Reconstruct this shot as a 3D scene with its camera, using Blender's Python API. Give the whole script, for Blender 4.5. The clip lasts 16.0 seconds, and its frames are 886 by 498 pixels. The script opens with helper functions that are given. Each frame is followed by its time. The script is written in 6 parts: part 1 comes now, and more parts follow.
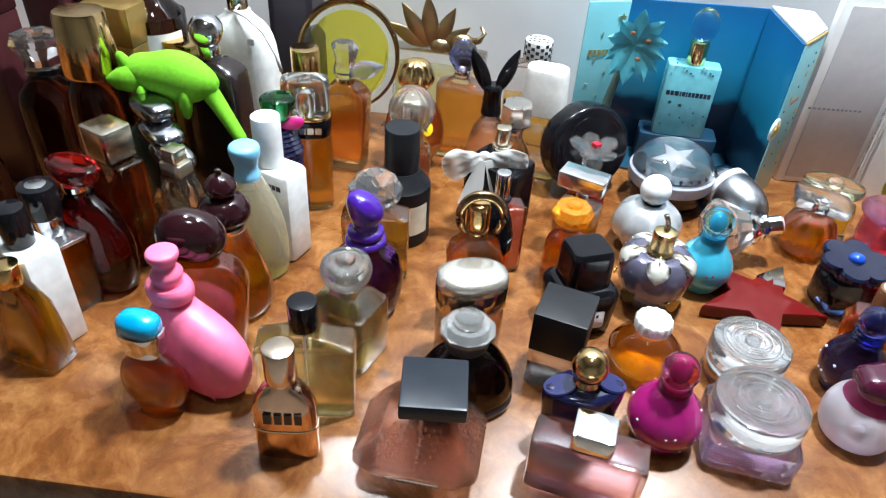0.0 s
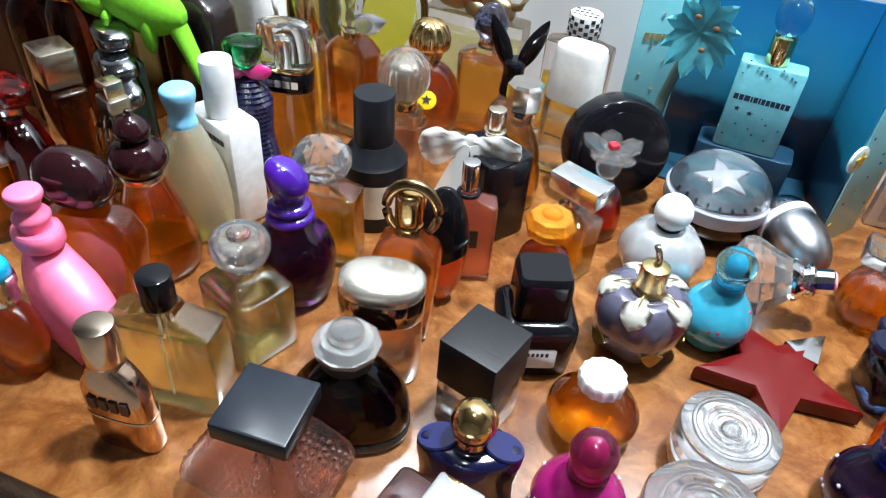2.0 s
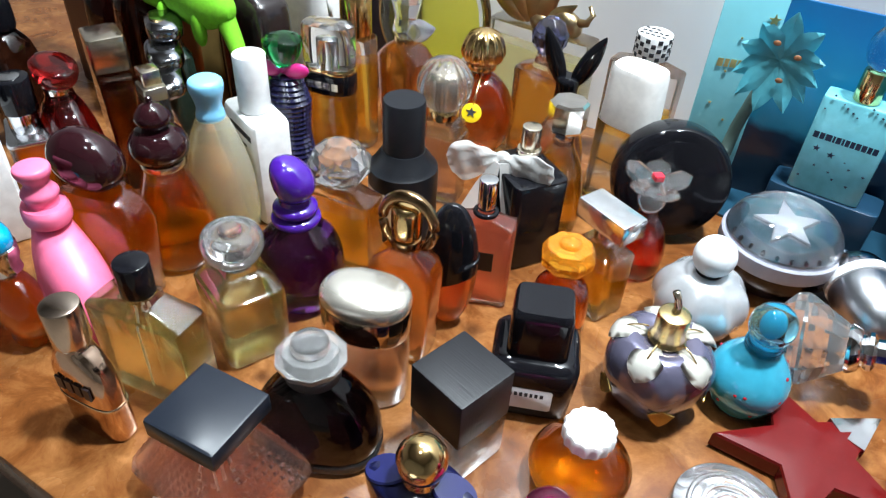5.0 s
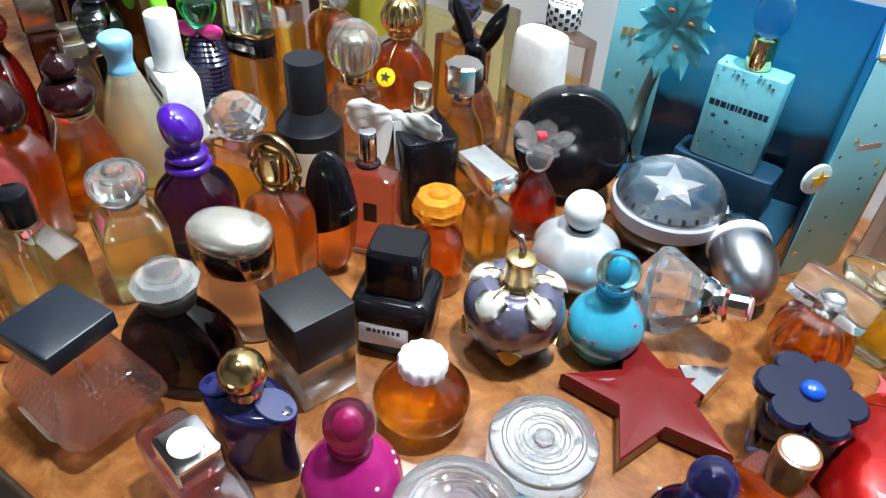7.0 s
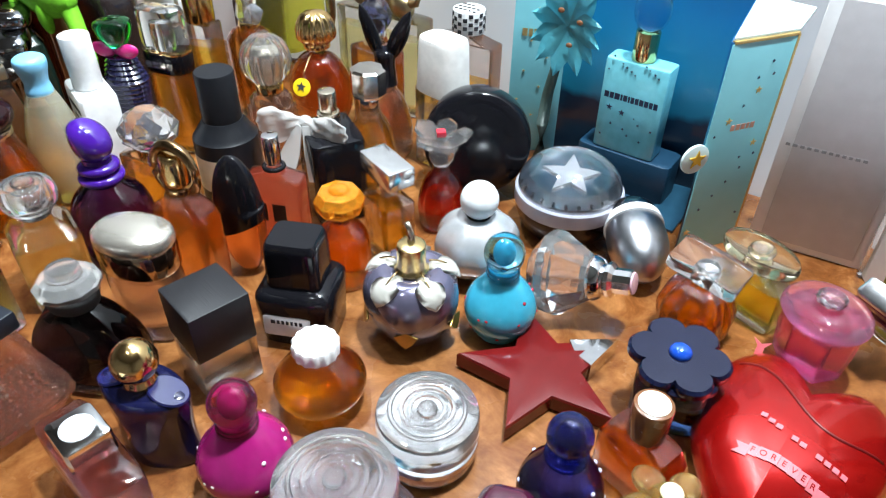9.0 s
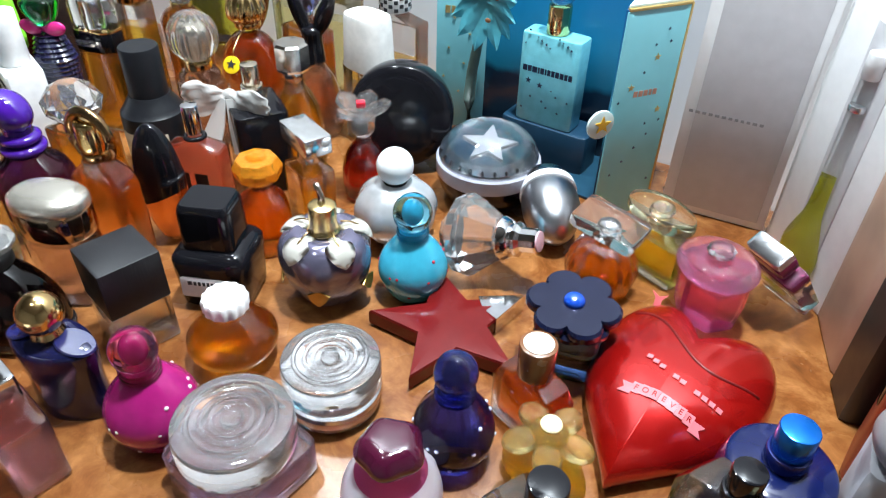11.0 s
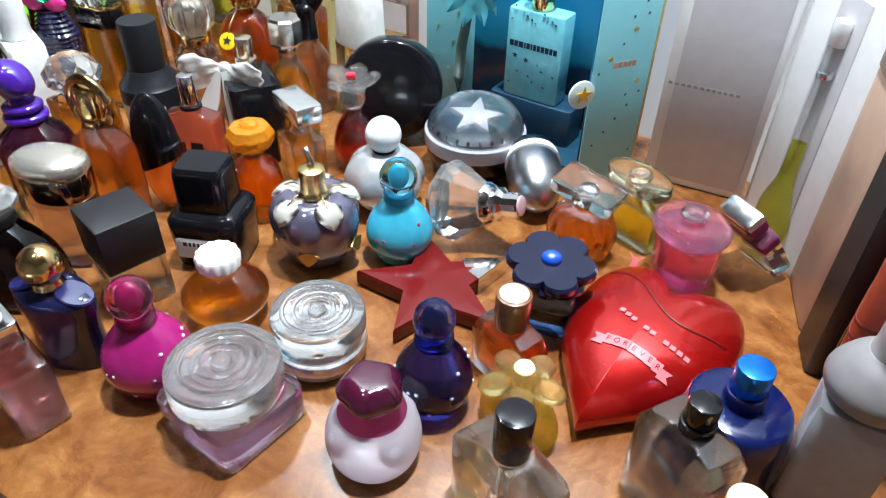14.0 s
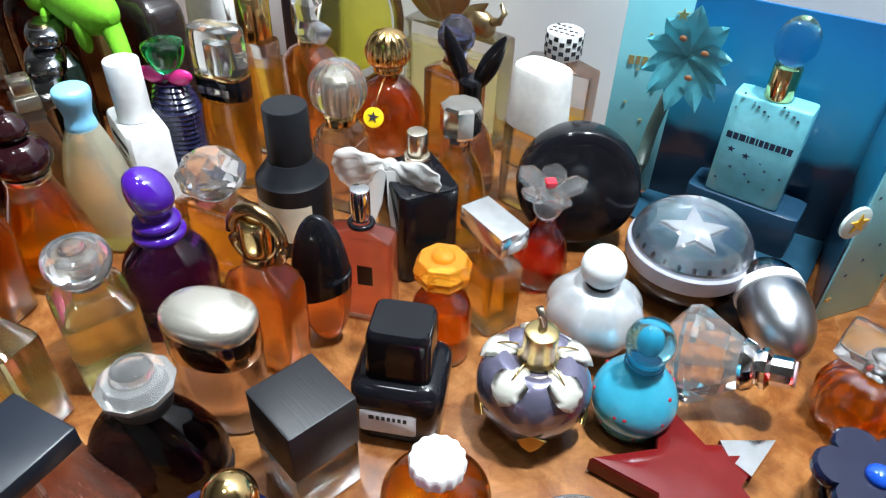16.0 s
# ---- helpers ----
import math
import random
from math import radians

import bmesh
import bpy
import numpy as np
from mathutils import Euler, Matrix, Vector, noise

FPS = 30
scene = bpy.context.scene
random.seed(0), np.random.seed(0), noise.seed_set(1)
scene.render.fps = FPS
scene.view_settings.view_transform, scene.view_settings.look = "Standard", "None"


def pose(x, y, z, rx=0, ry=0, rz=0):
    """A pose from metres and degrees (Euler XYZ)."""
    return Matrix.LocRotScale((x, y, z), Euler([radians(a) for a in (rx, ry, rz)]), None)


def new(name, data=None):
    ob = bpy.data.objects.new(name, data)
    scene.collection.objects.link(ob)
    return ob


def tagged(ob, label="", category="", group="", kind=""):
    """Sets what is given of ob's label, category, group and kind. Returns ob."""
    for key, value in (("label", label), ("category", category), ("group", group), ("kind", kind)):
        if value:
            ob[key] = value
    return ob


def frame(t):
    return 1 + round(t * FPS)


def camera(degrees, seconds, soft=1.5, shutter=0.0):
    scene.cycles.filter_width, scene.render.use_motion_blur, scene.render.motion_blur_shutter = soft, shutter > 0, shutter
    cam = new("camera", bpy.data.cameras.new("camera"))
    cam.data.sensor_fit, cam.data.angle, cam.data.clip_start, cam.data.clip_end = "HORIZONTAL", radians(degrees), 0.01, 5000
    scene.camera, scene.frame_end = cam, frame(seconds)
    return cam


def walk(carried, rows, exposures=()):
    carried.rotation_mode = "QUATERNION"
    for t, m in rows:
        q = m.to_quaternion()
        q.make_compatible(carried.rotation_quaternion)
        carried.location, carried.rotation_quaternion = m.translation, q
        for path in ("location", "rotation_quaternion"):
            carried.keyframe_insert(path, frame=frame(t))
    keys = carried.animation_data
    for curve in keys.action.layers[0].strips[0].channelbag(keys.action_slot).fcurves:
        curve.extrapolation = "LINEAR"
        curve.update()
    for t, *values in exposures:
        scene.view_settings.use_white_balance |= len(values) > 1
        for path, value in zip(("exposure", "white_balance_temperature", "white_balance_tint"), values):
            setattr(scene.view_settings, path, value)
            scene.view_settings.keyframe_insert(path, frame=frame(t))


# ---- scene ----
from mathutils.bvhtree import BVHTree

cam = camera(64.4, 16.0, soft=1.2)
# seconds, eye, (yaw, pitch, roll)
PATH = [
    (0, (0.0590, 0.0410, 0.4221), (4.01, -37.38, 3.86)),
    (0.5, (0.1004, 0.0738, 0.4048), (8.57, -38.67, 4.45)),
    (1, (0.1485, 0.1007, 0.3996), (12.31, -39.27, 3.93)),
    (1.5, (0.1701, 0.1259, 0.3922), (15.33, -39.76, 4.41)),
    (2, (0.1859, 0.1586, 0.3824), (17.62, -40.02, 5.00)),
    (2.5, (0.1915, 0.1813, 0.3820), (19.16, -40.25, 5.09)),
    (3, (0.1960, 0.1935, 0.3798), (21.52, -40.26, 4.33)),
    (5.5, (0.2677, 0.2186, 0.3675), (30.44, -39.26, 4.29)),
    (6, (0.3021, 0.2268, 0.3685), (31.48, -39.58, 4.50)),
    (6.5, (0.3289, 0.2298, 0.3608), (32.32, -39.68, 3.75)),
    (7, (0.3519, 0.2359, 0.3619), (32.24, -39.64, 3.32)),
    (7.5, (0.3735, 0.2398, 0.3656), (31.96, -39.22, 1.76)),
    (8, (0.3931, 0.2393, 0.3676), (31.72, -38.58, 1.26)),
    (8.5, (0.4072, 0.2419, 0.3641), (31.45, -38.42, 1.01)),
    (9, (0.4221, 0.2429, 0.3646), (31.04, -38.08, 1.05)),
    (9.5, (0.4366, 0.2414, 0.3622), (30.46, -37.74, 1.37)),
    (10, (0.4517, 0.2391, 0.3605), (30.06, -37.67, 1.53)),
    (12.5, (0.5026, 0.2402, 0.3458), (27.10, -38.45, 1.85)),
    (13, (0.5061, 0.2365, 0.3499), (27.38, -38.57, 2.38)),
    (13.5, (0.5168, 0.2283, 0.3530), (28.25, -38.31, 2.08)),
    (14, (0.5071, 0.2196, 0.3480), (29.14, -38.29, 1.49)),
    (14.5, (0.4777, 0.2271, 0.3539), (29.19, -38.37, 1.88)),
    (15, (0.4272, 0.2400, 0.3695), (31.10, -37.68, 2.05)),
    (15.5, (0.3607, 0.2636, 0.3673), (31.20, -38.31, 2.30)),
    (16, (0.3036, 0.2821, 0.3596), (30.33, -39.18, 2.21)),
]
walk(cam, [(t, pose(*eye, 90 + turn[1], 0, turn[0]) @ pose(0, 0, 0, 0, 0, turn[2])) for t, eye, turn in PATH])

# ---- light: a closed room at night with ceiling lamps over the table ----
world = bpy.data.worlds.new("room_dark")
scene.world = world
world.use_nodes = True
world.node_tree.nodes["Background"].inputs[0].default_value = (0.75, 0.8, 0.9, 1)
world.node_tree.nodes["Background"].inputs[1].default_value = 0.02
scene.view_settings.exposure = 0.0


def lamp(x, y, z, watts, size, tint):
    data = bpy.data.lights.new("ceiling_lamp_light", "AREA")
    data.shape, data.size, data.energy, data.color = "DISK", size, watts, tint
    ob = new("ceiling_lamp_light", data)
    ob.matrix_world = pose(x, y, z)
    return ob


WHITE_LIGHT = (0.84, 0.94, 1.0)
LAMPS = [(0.42, 0.68, 1.60, 63.0, 0.12), (-0.20, 0.70, 1.40, 15.0, 0.12), (0.10, 0.05, 1.50, 3.0, 0.16)]
for lx, ly, lz, watts, size in LAMPS:
    lamp(lx, ly, lz, watts, size, WHITE_LIGHT)

# ---- materials ----
U = 0.0012
RISE = 1.045


def nodes_of(name):
    mat = bpy.data.materials.new(name)
    mat.use_nodes = True
    return mat, mat.node_tree.nodes, mat.node_tree.links, mat.node_tree.nodes["Principled BSDF"]


def set_in(shader, **values):
    for key, value in values.items():
        shader.inputs[key.replace("_", " ")].default_value = value


def add_relief(nodes, links, shader, scale, strength, distance=0.0004):
    coord = nodes.new("ShaderNodeTexCoord")
    grain = nodes.new("ShaderNodeTexNoise")
    grain.inputs["Scale"].default_value = scale
    grain.inputs["Detail"].default_value = 4
    bump = nodes.new("ShaderNodeBump")
    bump.inputs["Strength"].default_value = strength
    bump.inputs["Distance"].default_value = distance
    links.new(coord.outputs["Object"], grain.inputs["Vector"])
    links.new(grain.outputs["Fac"], bump.inputs["Height"])
    links.new(bump.outputs["Normal"], shader.inputs["Normal"])
    return coord, grain


def plain(name, rgb, rough=0.35, metal=0.0, vary=0.12, scale=90.0, relief=0.05, coat=0.0, shine=0.5):
    """Painted, moulded or metal surface with a slight change of tone and gloss."""
    mat, nodes, links, shader = nodes_of(name)
    coord, grain = add_relief(nodes, links, shader, scale * 6, relief)
    tone = nodes.new("ShaderNodeTexNoise")
    tone.inputs["Scale"].default_value = scale
    tone.inputs["Detail"].default_value = 3
    links.new(coord.outputs["Object"], tone.inputs["Vector"])
    ramp = nodes.new("ShaderNodeValToRGB")
    ramp.color_ramp.elements[0].position, ramp.color_ramp.elements[1].position = 0.3, 0.7
    ramp.color_ramp.elements[0].color = (*[c * (1 - vary) for c in rgb], 1)
    ramp.color_ramp.elements[1].color = (*[min(1, c * (1 + vary * 0.6)) for c in rgb], 1)
    links.new(tone.outputs["Fac"], ramp.inputs["Fac"])
    links.new(ramp.outputs["Color"], shader.inputs["Base Color"])
    gloss = nodes.new("ShaderNodeMapRange")
    gloss.inputs["To Min"].default_value = max(0.02, rough - 0.05)
    gloss.inputs["To Max"].default_value = rough + 0.06
    links.new(tone.outputs["Fac"], gloss.inputs["Value"])
    links.new(gloss.outputs["Result"], shader.inputs["Roughness"])
    set_in(shader, Metallic=metal, Coat_Weight=coat, Coat_Roughness=0.06, Specular_IOR_Level=shine)
    return mat


def glass(name, rgb=(1, 1, 1), rough=0.0, ior=1.45, relief=0.03, scale=60.0, body=0.015, clear=0.0):
    """Solid refracting glass; body: the share of light that it scatters; clear: the share that goes straight through."""
    mat, nodes, links, shader = nodes_of(name)
    add_relief(nodes, links, shader, scale, relief, 0.0006)
    set_in(shader, Base_Color=(*rgb, 1), Roughness=rough, IOR=ior, Transmission_Weight=1.0 - body)
    if not clear:
        return mat
    straight = nodes.new("ShaderNodeBsdfTransparent")
    straight.inputs["Color"].default_value = (*rgb, 1)
    mix = nodes.new("ShaderNodeMixShader")
    mix.inputs[0].default_value = clear
    links.new(shader.outputs[0], mix.inputs[1])
    links.new(straight.outputs[0], mix.inputs[2])
    links.new(mix.outputs[0], nodes["Material Output"].inputs["Surface"])
    return mat


def shell(name, rgb=(0.97, 0.975, 0.97), rough=0.03):
    """A thin glass wall: clear to look through, with gloss that grows at the rims."""
    mat, nodes, links, shader = nodes_of(name)
    set_in(shader, Base_Color=(*rgb, 1), Roughness=0.0, IOR=1.47, Transmission_Weight=1.0)
    out = nodes["Material Output"]
    clear = nodes.new("ShaderNodeBsdfTransparent")
    clear.inputs["Color"].default_value = (*rgb, 1)
    shine = nodes.new("ShaderNodeBsdfGlossy")
    set_in(shine, Roughness=rough, Color=(0.95, 0.96, 0.97, 1))
    rim = nodes.new("ShaderNodeLayerWeight")
    rim.inputs["Blend"].default_value = 0.5
    steep = nodes.new("ShaderNodeMath")
    steep.operation = "POWER"
    steep.inputs[1].default_value = 3.2
    share = nodes.new("ShaderNodeMapRange")
    set_in(share, To_Min=0.05, To_Max=0.6)
    links.new(rim.outputs["Facing"], steep.inputs[0])
    links.new(steep.outputs[0], share.inputs["Value"])
    coord = nodes.new("ShaderNodeTexCoord")
    wave = nodes.new("ShaderNodeTexNoise")
    set_in(wave, Scale=45.0, Detail=2)
    bump = nodes.new("ShaderNodeBump")
    set_in(bump, Strength=0.05, Distance=0.001)
    links.new(coord.outputs["Object"], wave.inputs["Vector"])
    links.new(wave.outputs["Fac"], bump.inputs["Height"])
    links.new(bump.outputs["Normal"], shine.inputs["Normal"])
    links.new(bump.outputs["Normal"], rim.inputs["Normal"])
    bend = nodes.new("ShaderNodeMixShader")
    bend.inputs[0].default_value = 0.9
    links.new(bump.outputs["Normal"], shader.inputs["Normal"])
    links.new(clear.outputs[0], bend.inputs[1])
    links.new(shader.outputs[0], bend.inputs[2])
    mix = nodes.new("ShaderNodeMixShader")
    links.new(share.outputs[0], mix.inputs[0])
    links.new(bend.outputs[0], mix.inputs[1])
    links.new(shine.outputs[0], mix.inputs[2])
    links.new(mix.outputs[0], out.inputs["Surface"])
    return mat


def fluid(name, rgb, glow=0.06, depth=0.65):
    """Tinted perfume inside a glass wall: passes and bends light of its tint; an added scatter stands in for light
    focused through it.
    """
    mat, nodes, links, shader = nodes_of(name)
    tint = (*[c ** depth for c in rgb], 1)
    set_in(shader, Base_Color=tint, Roughness=0.0, IOR=0.90, Transmission_Weight=1.0)
    clear = nodes.new("ShaderNodeBsdfTransparent")
    clear.inputs["Color"].default_value = tint
    both = nodes.new("ShaderNodeMixShader")
    both.inputs[0].default_value = 0.3
    soft = nodes.new("ShaderNodeBsdfTranslucent")
    soft.inputs["Color"].default_value = (*rgb, 1)
    mix = nodes.new("ShaderNodeMixShader")
    mix.inputs[0].default_value = glow
    links.new(clear.outputs[0], both.inputs[1])
    links.new(shader.outputs[0], both.inputs[2])
    links.new(both.outputs[0], mix.inputs[1])
    links.new(soft.outputs[0], mix.inputs[2])
    links.new(mix.outputs[0], nodes["Material Output"].inputs["Surface"])
    return mat


def burl(name):
    """Varnished burl veneer: honey brown with clouds, swirls and dark eyes."""
    mat, nodes, links, shader = nodes_of(name)
    coord = nodes.new("ShaderNodeTexCoord")
    warp = nodes.new("ShaderNodeTexNoise")
    set_in(warp, Scale=7.0, Detail=3)
    links.new(coord.outputs["Object"], warp.inputs["Vector"])
    mix = nodes.new("ShaderNodeVectorMath")
    mix.operation = "MULTIPLY_ADD"
    mix.inputs[1].default_value = (0.09, 0.09, 0.09)
    links.new(warp.outputs["Color"], mix.inputs[0])
    links.new(coord.outputs["Object"], mix.inputs[2])
    swirl = nodes.new("ShaderNodeTexNoise")
    set_in(swirl, Scale=34.0, Detail=10, Roughness=0.7, Distortion=0.35)
    links.new(mix.outputs[0], swirl.inputs["Vector"])
    ramp = nodes.new("ShaderNodeValToRGB")
    stops = ramp.color_ramp.elements
    stops[0].position, stops[0].color = 0.24, (0.06, 0.019, 0.006, 1)
    stops[1].position, stops[1].color = 0.74, (0.36, 0.16, 0.055, 1)
    stop = stops.new(0.43)
    stop.color = (0.15, 0.048, 0.012, 1)
    stop = stops.new(0.55)
    stop.color = (0.215, 0.083, 0.024, 1)
    links.new(swirl.outputs["Fac"], ramp.inputs["Fac"])
    eyes = nodes.new("ShaderNodeTexVoronoi")
    set_in(eyes, Scale=22.0, Randomness=1.0)
    links.new(mix.outputs[0], eyes.inputs["Vector"])
    near = nodes.new("ShaderNodeMapRange")
    set_in(near, From_Min=0.05, From_Max=0.2, To_Min=0.75, To_Max=0.0)
    links.new(eyes.outputs["Distance"], near.inputs["Value"])
    knots = nodes.new("ShaderNodeMix")
    knots.data_type = "RGBA"
    knots.inputs["B"].default_value = (0.05, 0.014, 0.005, 1)
    links.new(near.outputs["Result"], knots.inputs["Factor"])
    links.new(ramp.outputs["Color"], knots.inputs["A"])
    links.new(knots.outputs["Result"], shader.inputs["Base Color"])
    smear = nodes.new("ShaderNodeTexNoise")
    set_in(smear, Scale=14.0, Detail=5)
    links.new(coord.outputs["Object"], smear.inputs["Vector"])
    gloss = nodes.new("ShaderNodeMapRange")
    set_in(gloss, From_Min=0.3, From_Max=0.75, To_Min=0.19, To_Max=0.36)
    links.new(smear.outputs["Fac"], gloss.inputs["Value"])
    links.new(gloss.outputs["Result"], shader.inputs["Roughness"])
    bump = nodes.new("ShaderNodeBump")
    set_in(bump, Strength=0.06, Distance=0.001)
    links.new(swirl.outputs["Fac"], bump.inputs["Height"])
    links.new(bump.outputs["Normal"], shader.inputs["Normal"])
    set_in(shader, Coat_Weight=0.04, Coat_Roughness=0.15, Specular_IOR_Level=0.35)
    return mat


CLEAR = glass("clear_glass", (0.97, 0.98, 0.97))
SHELL = shell("clear_glass_wall")
CRYSTAL = glass("crystal", (0.985, 0.985, 0.99), ior=1.58, relief=0.01)
BRIGHT = glass("bright_crystal", (0.99, 0.99, 0.995), ior=1.6, relief=0.01, body=0.05)
PETAL = glass("petal_crystal", (0.99, 0.99, 1.0), ior=1.5, relief=0.01, body=0.03, clear=0.2)
AMBER = fluid("amber_perfume", (1.0, 0.45, 0.012))
HONEY = fluid("honey_perfume", (1.0, 0.66, 0.10))
PALE = fluid("pale_yellow_perfume", (0.97, 0.93, 0.52), 0.03)
PEACH = fluid("peach_perfume", (1.0, 0.50, 0.14))
BLUSH = fluid("blush_perfume", (0.95, 0.78, 0.72), 0.03)
CORAL = fluid("coral_perfume", (1.0, 0.42, 0.28), 0.3)
REDF = fluid("red_perfume", (0.65, 0.06, 0.05))
LEMON = fluid("lemon_perfume", (0.97, 0.92, 0.12))
WATER = fluid("clear_perfume", (0.96, 0.96, 0.93), 0.03)
BLACK = plain("black_gloss_plastic", (0.006, 0.006, 0.008), 0.1, vary=0.05, shine=0.35)
MATTE = plain("black_matt_lacquer", (0.010, 0.011, 0.014), 0.4, relief=0.15, shine=0.3)
WHITE = plain("white_plastic", (0.80, 0.80, 0.80), 0.38)
GOLD = plain("polished_gold_metal", (0.83, 0.58, 0.26), 0.14, 1.0)
PALEGOLD = plain("champagne_metal", (0.78, 0.70, 0.56), 0.22, 1.0)
CHROME = plain("chrome", (0.82, 0.83, 0.85), 0.07, 1.0)
SILVER = plain("satin_silver", (0.72, 0.73, 0.75), 0.24, 1.0)
BRONZE = plain("bronze_metal", (0.38, 0.24, 0.12), 0.2, 1.0)
MAROON = plain("maroon_resin", (0.018, 0.004, 0.006), 0.1, coat=0.4, shine=0.4)
BURL = burl("burl_veneer")
PAPER = plain("cream_label_paper", (0.72, 0.66, 0.52), 0.7)
INK = plain("dark_print", (0.02, 0.02, 0.025), 0.6)
WALLPAINT = plain("white_wall_paint", (0.80, 0.81, 0.84), 0.6, vary=0.05, scale=9, relief=0.12)

# ---- geometry helpers ----


def soften(bm, degrees=38):
    for face in bm.faces:
        face.smooth = True
    for edge in bm.edges:
        if len(edge.link_faces) == 2 and edge.calc_face_angle(0) > radians(degrees):
            edge.smooth = False
    return bm


def outline(p, n, phase=0.0):
    """A closed superellipse of exponent p: 2 is round, 8 a rounded square."""
    pts = []
    for i in range(n):
        a = 2 * math.pi * (i + 0.5) / n + phase
        c, s = math.cos(a), math.sin(a)
        r = (abs(c) ** p + abs(s) ** p) ** (-1 / p)
        pts.append((c * r, s * r))
    return pts


def loft(rings, p=2.0, n=40, shape=None, degrees=38, closed=True):
    """A solid through rings of (half width, half depth, height[, shift x, shift y]), in millimetres of the plan."""
    pts = shape or outline(p, n)
    n = len(pts)
    verts, faces = [], []
    for ring in rings:
        rx, ry, z = ring[:3]
        cx, cy = ring[3:5] if len(ring) > 3 else (0, 0)
        verts += [((cx + x * rx) * U, (cy + y * ry) * U, z * U * RISE) for x, y in pts]
    for k in range(len(rings) - 1):
        for i in range(n):
            j = (i + 1) % n
            faces.append((k * n + i, k * n + j, (k + 1) * n + j, (k + 1) * n + i))
    if closed:
        faces.append(tuple(range(n - 1, -1, -1)))
        faces.append(tuple((len(rings) - 1) * n + i for i in range(n)))
    mesh = bpy.data.meshes.new("part")
    mesh.from_pydata(verts, [], faces)
    bm = bmesh.new()
    bm.from_mesh(mesh)
    bpy.data.meshes.remove(mesh)
    return soften(bm, degrees)


BOXY = [(sx * (0.95 + 0.05 * math.cos(a)), sy * (0.95 + 0.05 * math.sin(a))) for sx, sy, turns in ((1, 1, (0, 0.785, 1.571)), (-1, 1, (1.571, 0.785, 0)), (-1, -1, (0, 0.785, 1.571)), (1, -1, (1.571, 0.785, 0))) for a in turns]


def block(w, d, h, z=0.0, r=1.5):
    """Rings of a box with rounded rims: full width, depth, height."""
    w, d, r = w / 2, d / 2, min(r, h / 2.2)
    return [(w - r, d - r, z), (w - 0.3 * r, d - 0.3 * r, z + 0.3 * r), (w, d, z + r), (w, d, z + h - r),
            (w - 0.3 * r, d - 0.3 * r, z + h - 0.3 * r), (w - r, d - r, z + h)]


def drum(r, h, z=0.0, e=1.0):
    return block(2 * r, 2 * r, h, z, e)


def globe(rx, ry, rz, z, steps=14, low=-1.0, high=1.0):
    """Rings of an ellipsoid round height z, from low to high as fractions of its half height."""
    a0, a1 = math.asin(low), math.asin(high)
    rings = []
    for i in range(steps + 1):
        a = a0 + (a1 - a0) * i / steps
        c = max(math.cos(a), 0.02)
        rings.append((rx * c, ry * c, z + rz * math.sin(a)))
    return rings


def smooth_rings(rings, steps=4):
    """The same profile with curved steps between its rings."""
    out = []
    for k in range(len(rings) - 1):
        before, a, b, after = rings[max(k - 1, 0)], rings[k], rings[k + 1], rings[min(k + 2, len(rings) - 1)]
        for i in range(steps):
            t = i / steps
            out.append(tuple(0.5 * (2 * a[m] + (b[m] - before[m]) * t + (2 * before[m] - 5 * a[m] + 4 * b[m] - after[m]) * t * t
                                    + (3 * a[m] - before[m] - 3 * b[m] + after[m]) * t ** 3) for m in range(3)))
    return out + [tuple(rings[-1][:3])]


def inset(rings, wall, low, high, steps=9):
    """The filling inside a body: its profile, drawn in by a wall, between two heights."""
    zs = [r[2] for r in rings]
    out = []
    for i in range(steps + 1):
        z = low + (high - low) * i / steps
        rx, ry = np.interp(z, zs, [r[0] for r in rings]), np.interp(z, zs, [r[1] for r in rings])
        out.append((max(rx - wall, 1), max(ry - wall, 1), z))
    return [(out[0][0] * 0.9, out[0][1] * 0.9, low - 0.8)] + out


def tube(points, r, n=10, closed=False):
    """A round cord through points, in millimetres."""
    pts = [Vector((q[0], q[1], q[2] * RISE)) for q in points]
    bm = bmesh.new()
    loops = []
    for i, q in enumerate(pts):
        ahead = (pts[(i + 1) % len(pts)] if closed or i + 1 < len(pts) else q) - (pts[i - 1] if closed or i else q)
        turn = ahead.to_track_quat("Z", "Y")
        rad = r[i] if isinstance(r, (list, tuple)) else r
        loops.append([bm.verts.new((q + turn @ Vector((math.cos(2 * math.pi * k / n) * rad, math.sin(2 * math.pi * k / n) * rad, 0))) * U) for k in range(n)])
    for i in range(len(loops) if closed else len(loops) - 1):
        a, b = loops[i], loops[(i + 1) % len(loops)]
        for k in range(n):
            bm.faces.new((a[k], a[(k + 1) % n], b[(k + 1) % n], b[k]))
    if not closed:
        bm.faces.new(loops[0][::-1])
        bm.faces.new(loops[-1])
    return soften(bm)


def moved(bm, m):
    bm.transform(m)
    return bm


def at_mm(x, y, z, rx=0, ry=0, rz=0):
    return pose(x * U, y * U, z * U * RISE, rx, ry, rz)


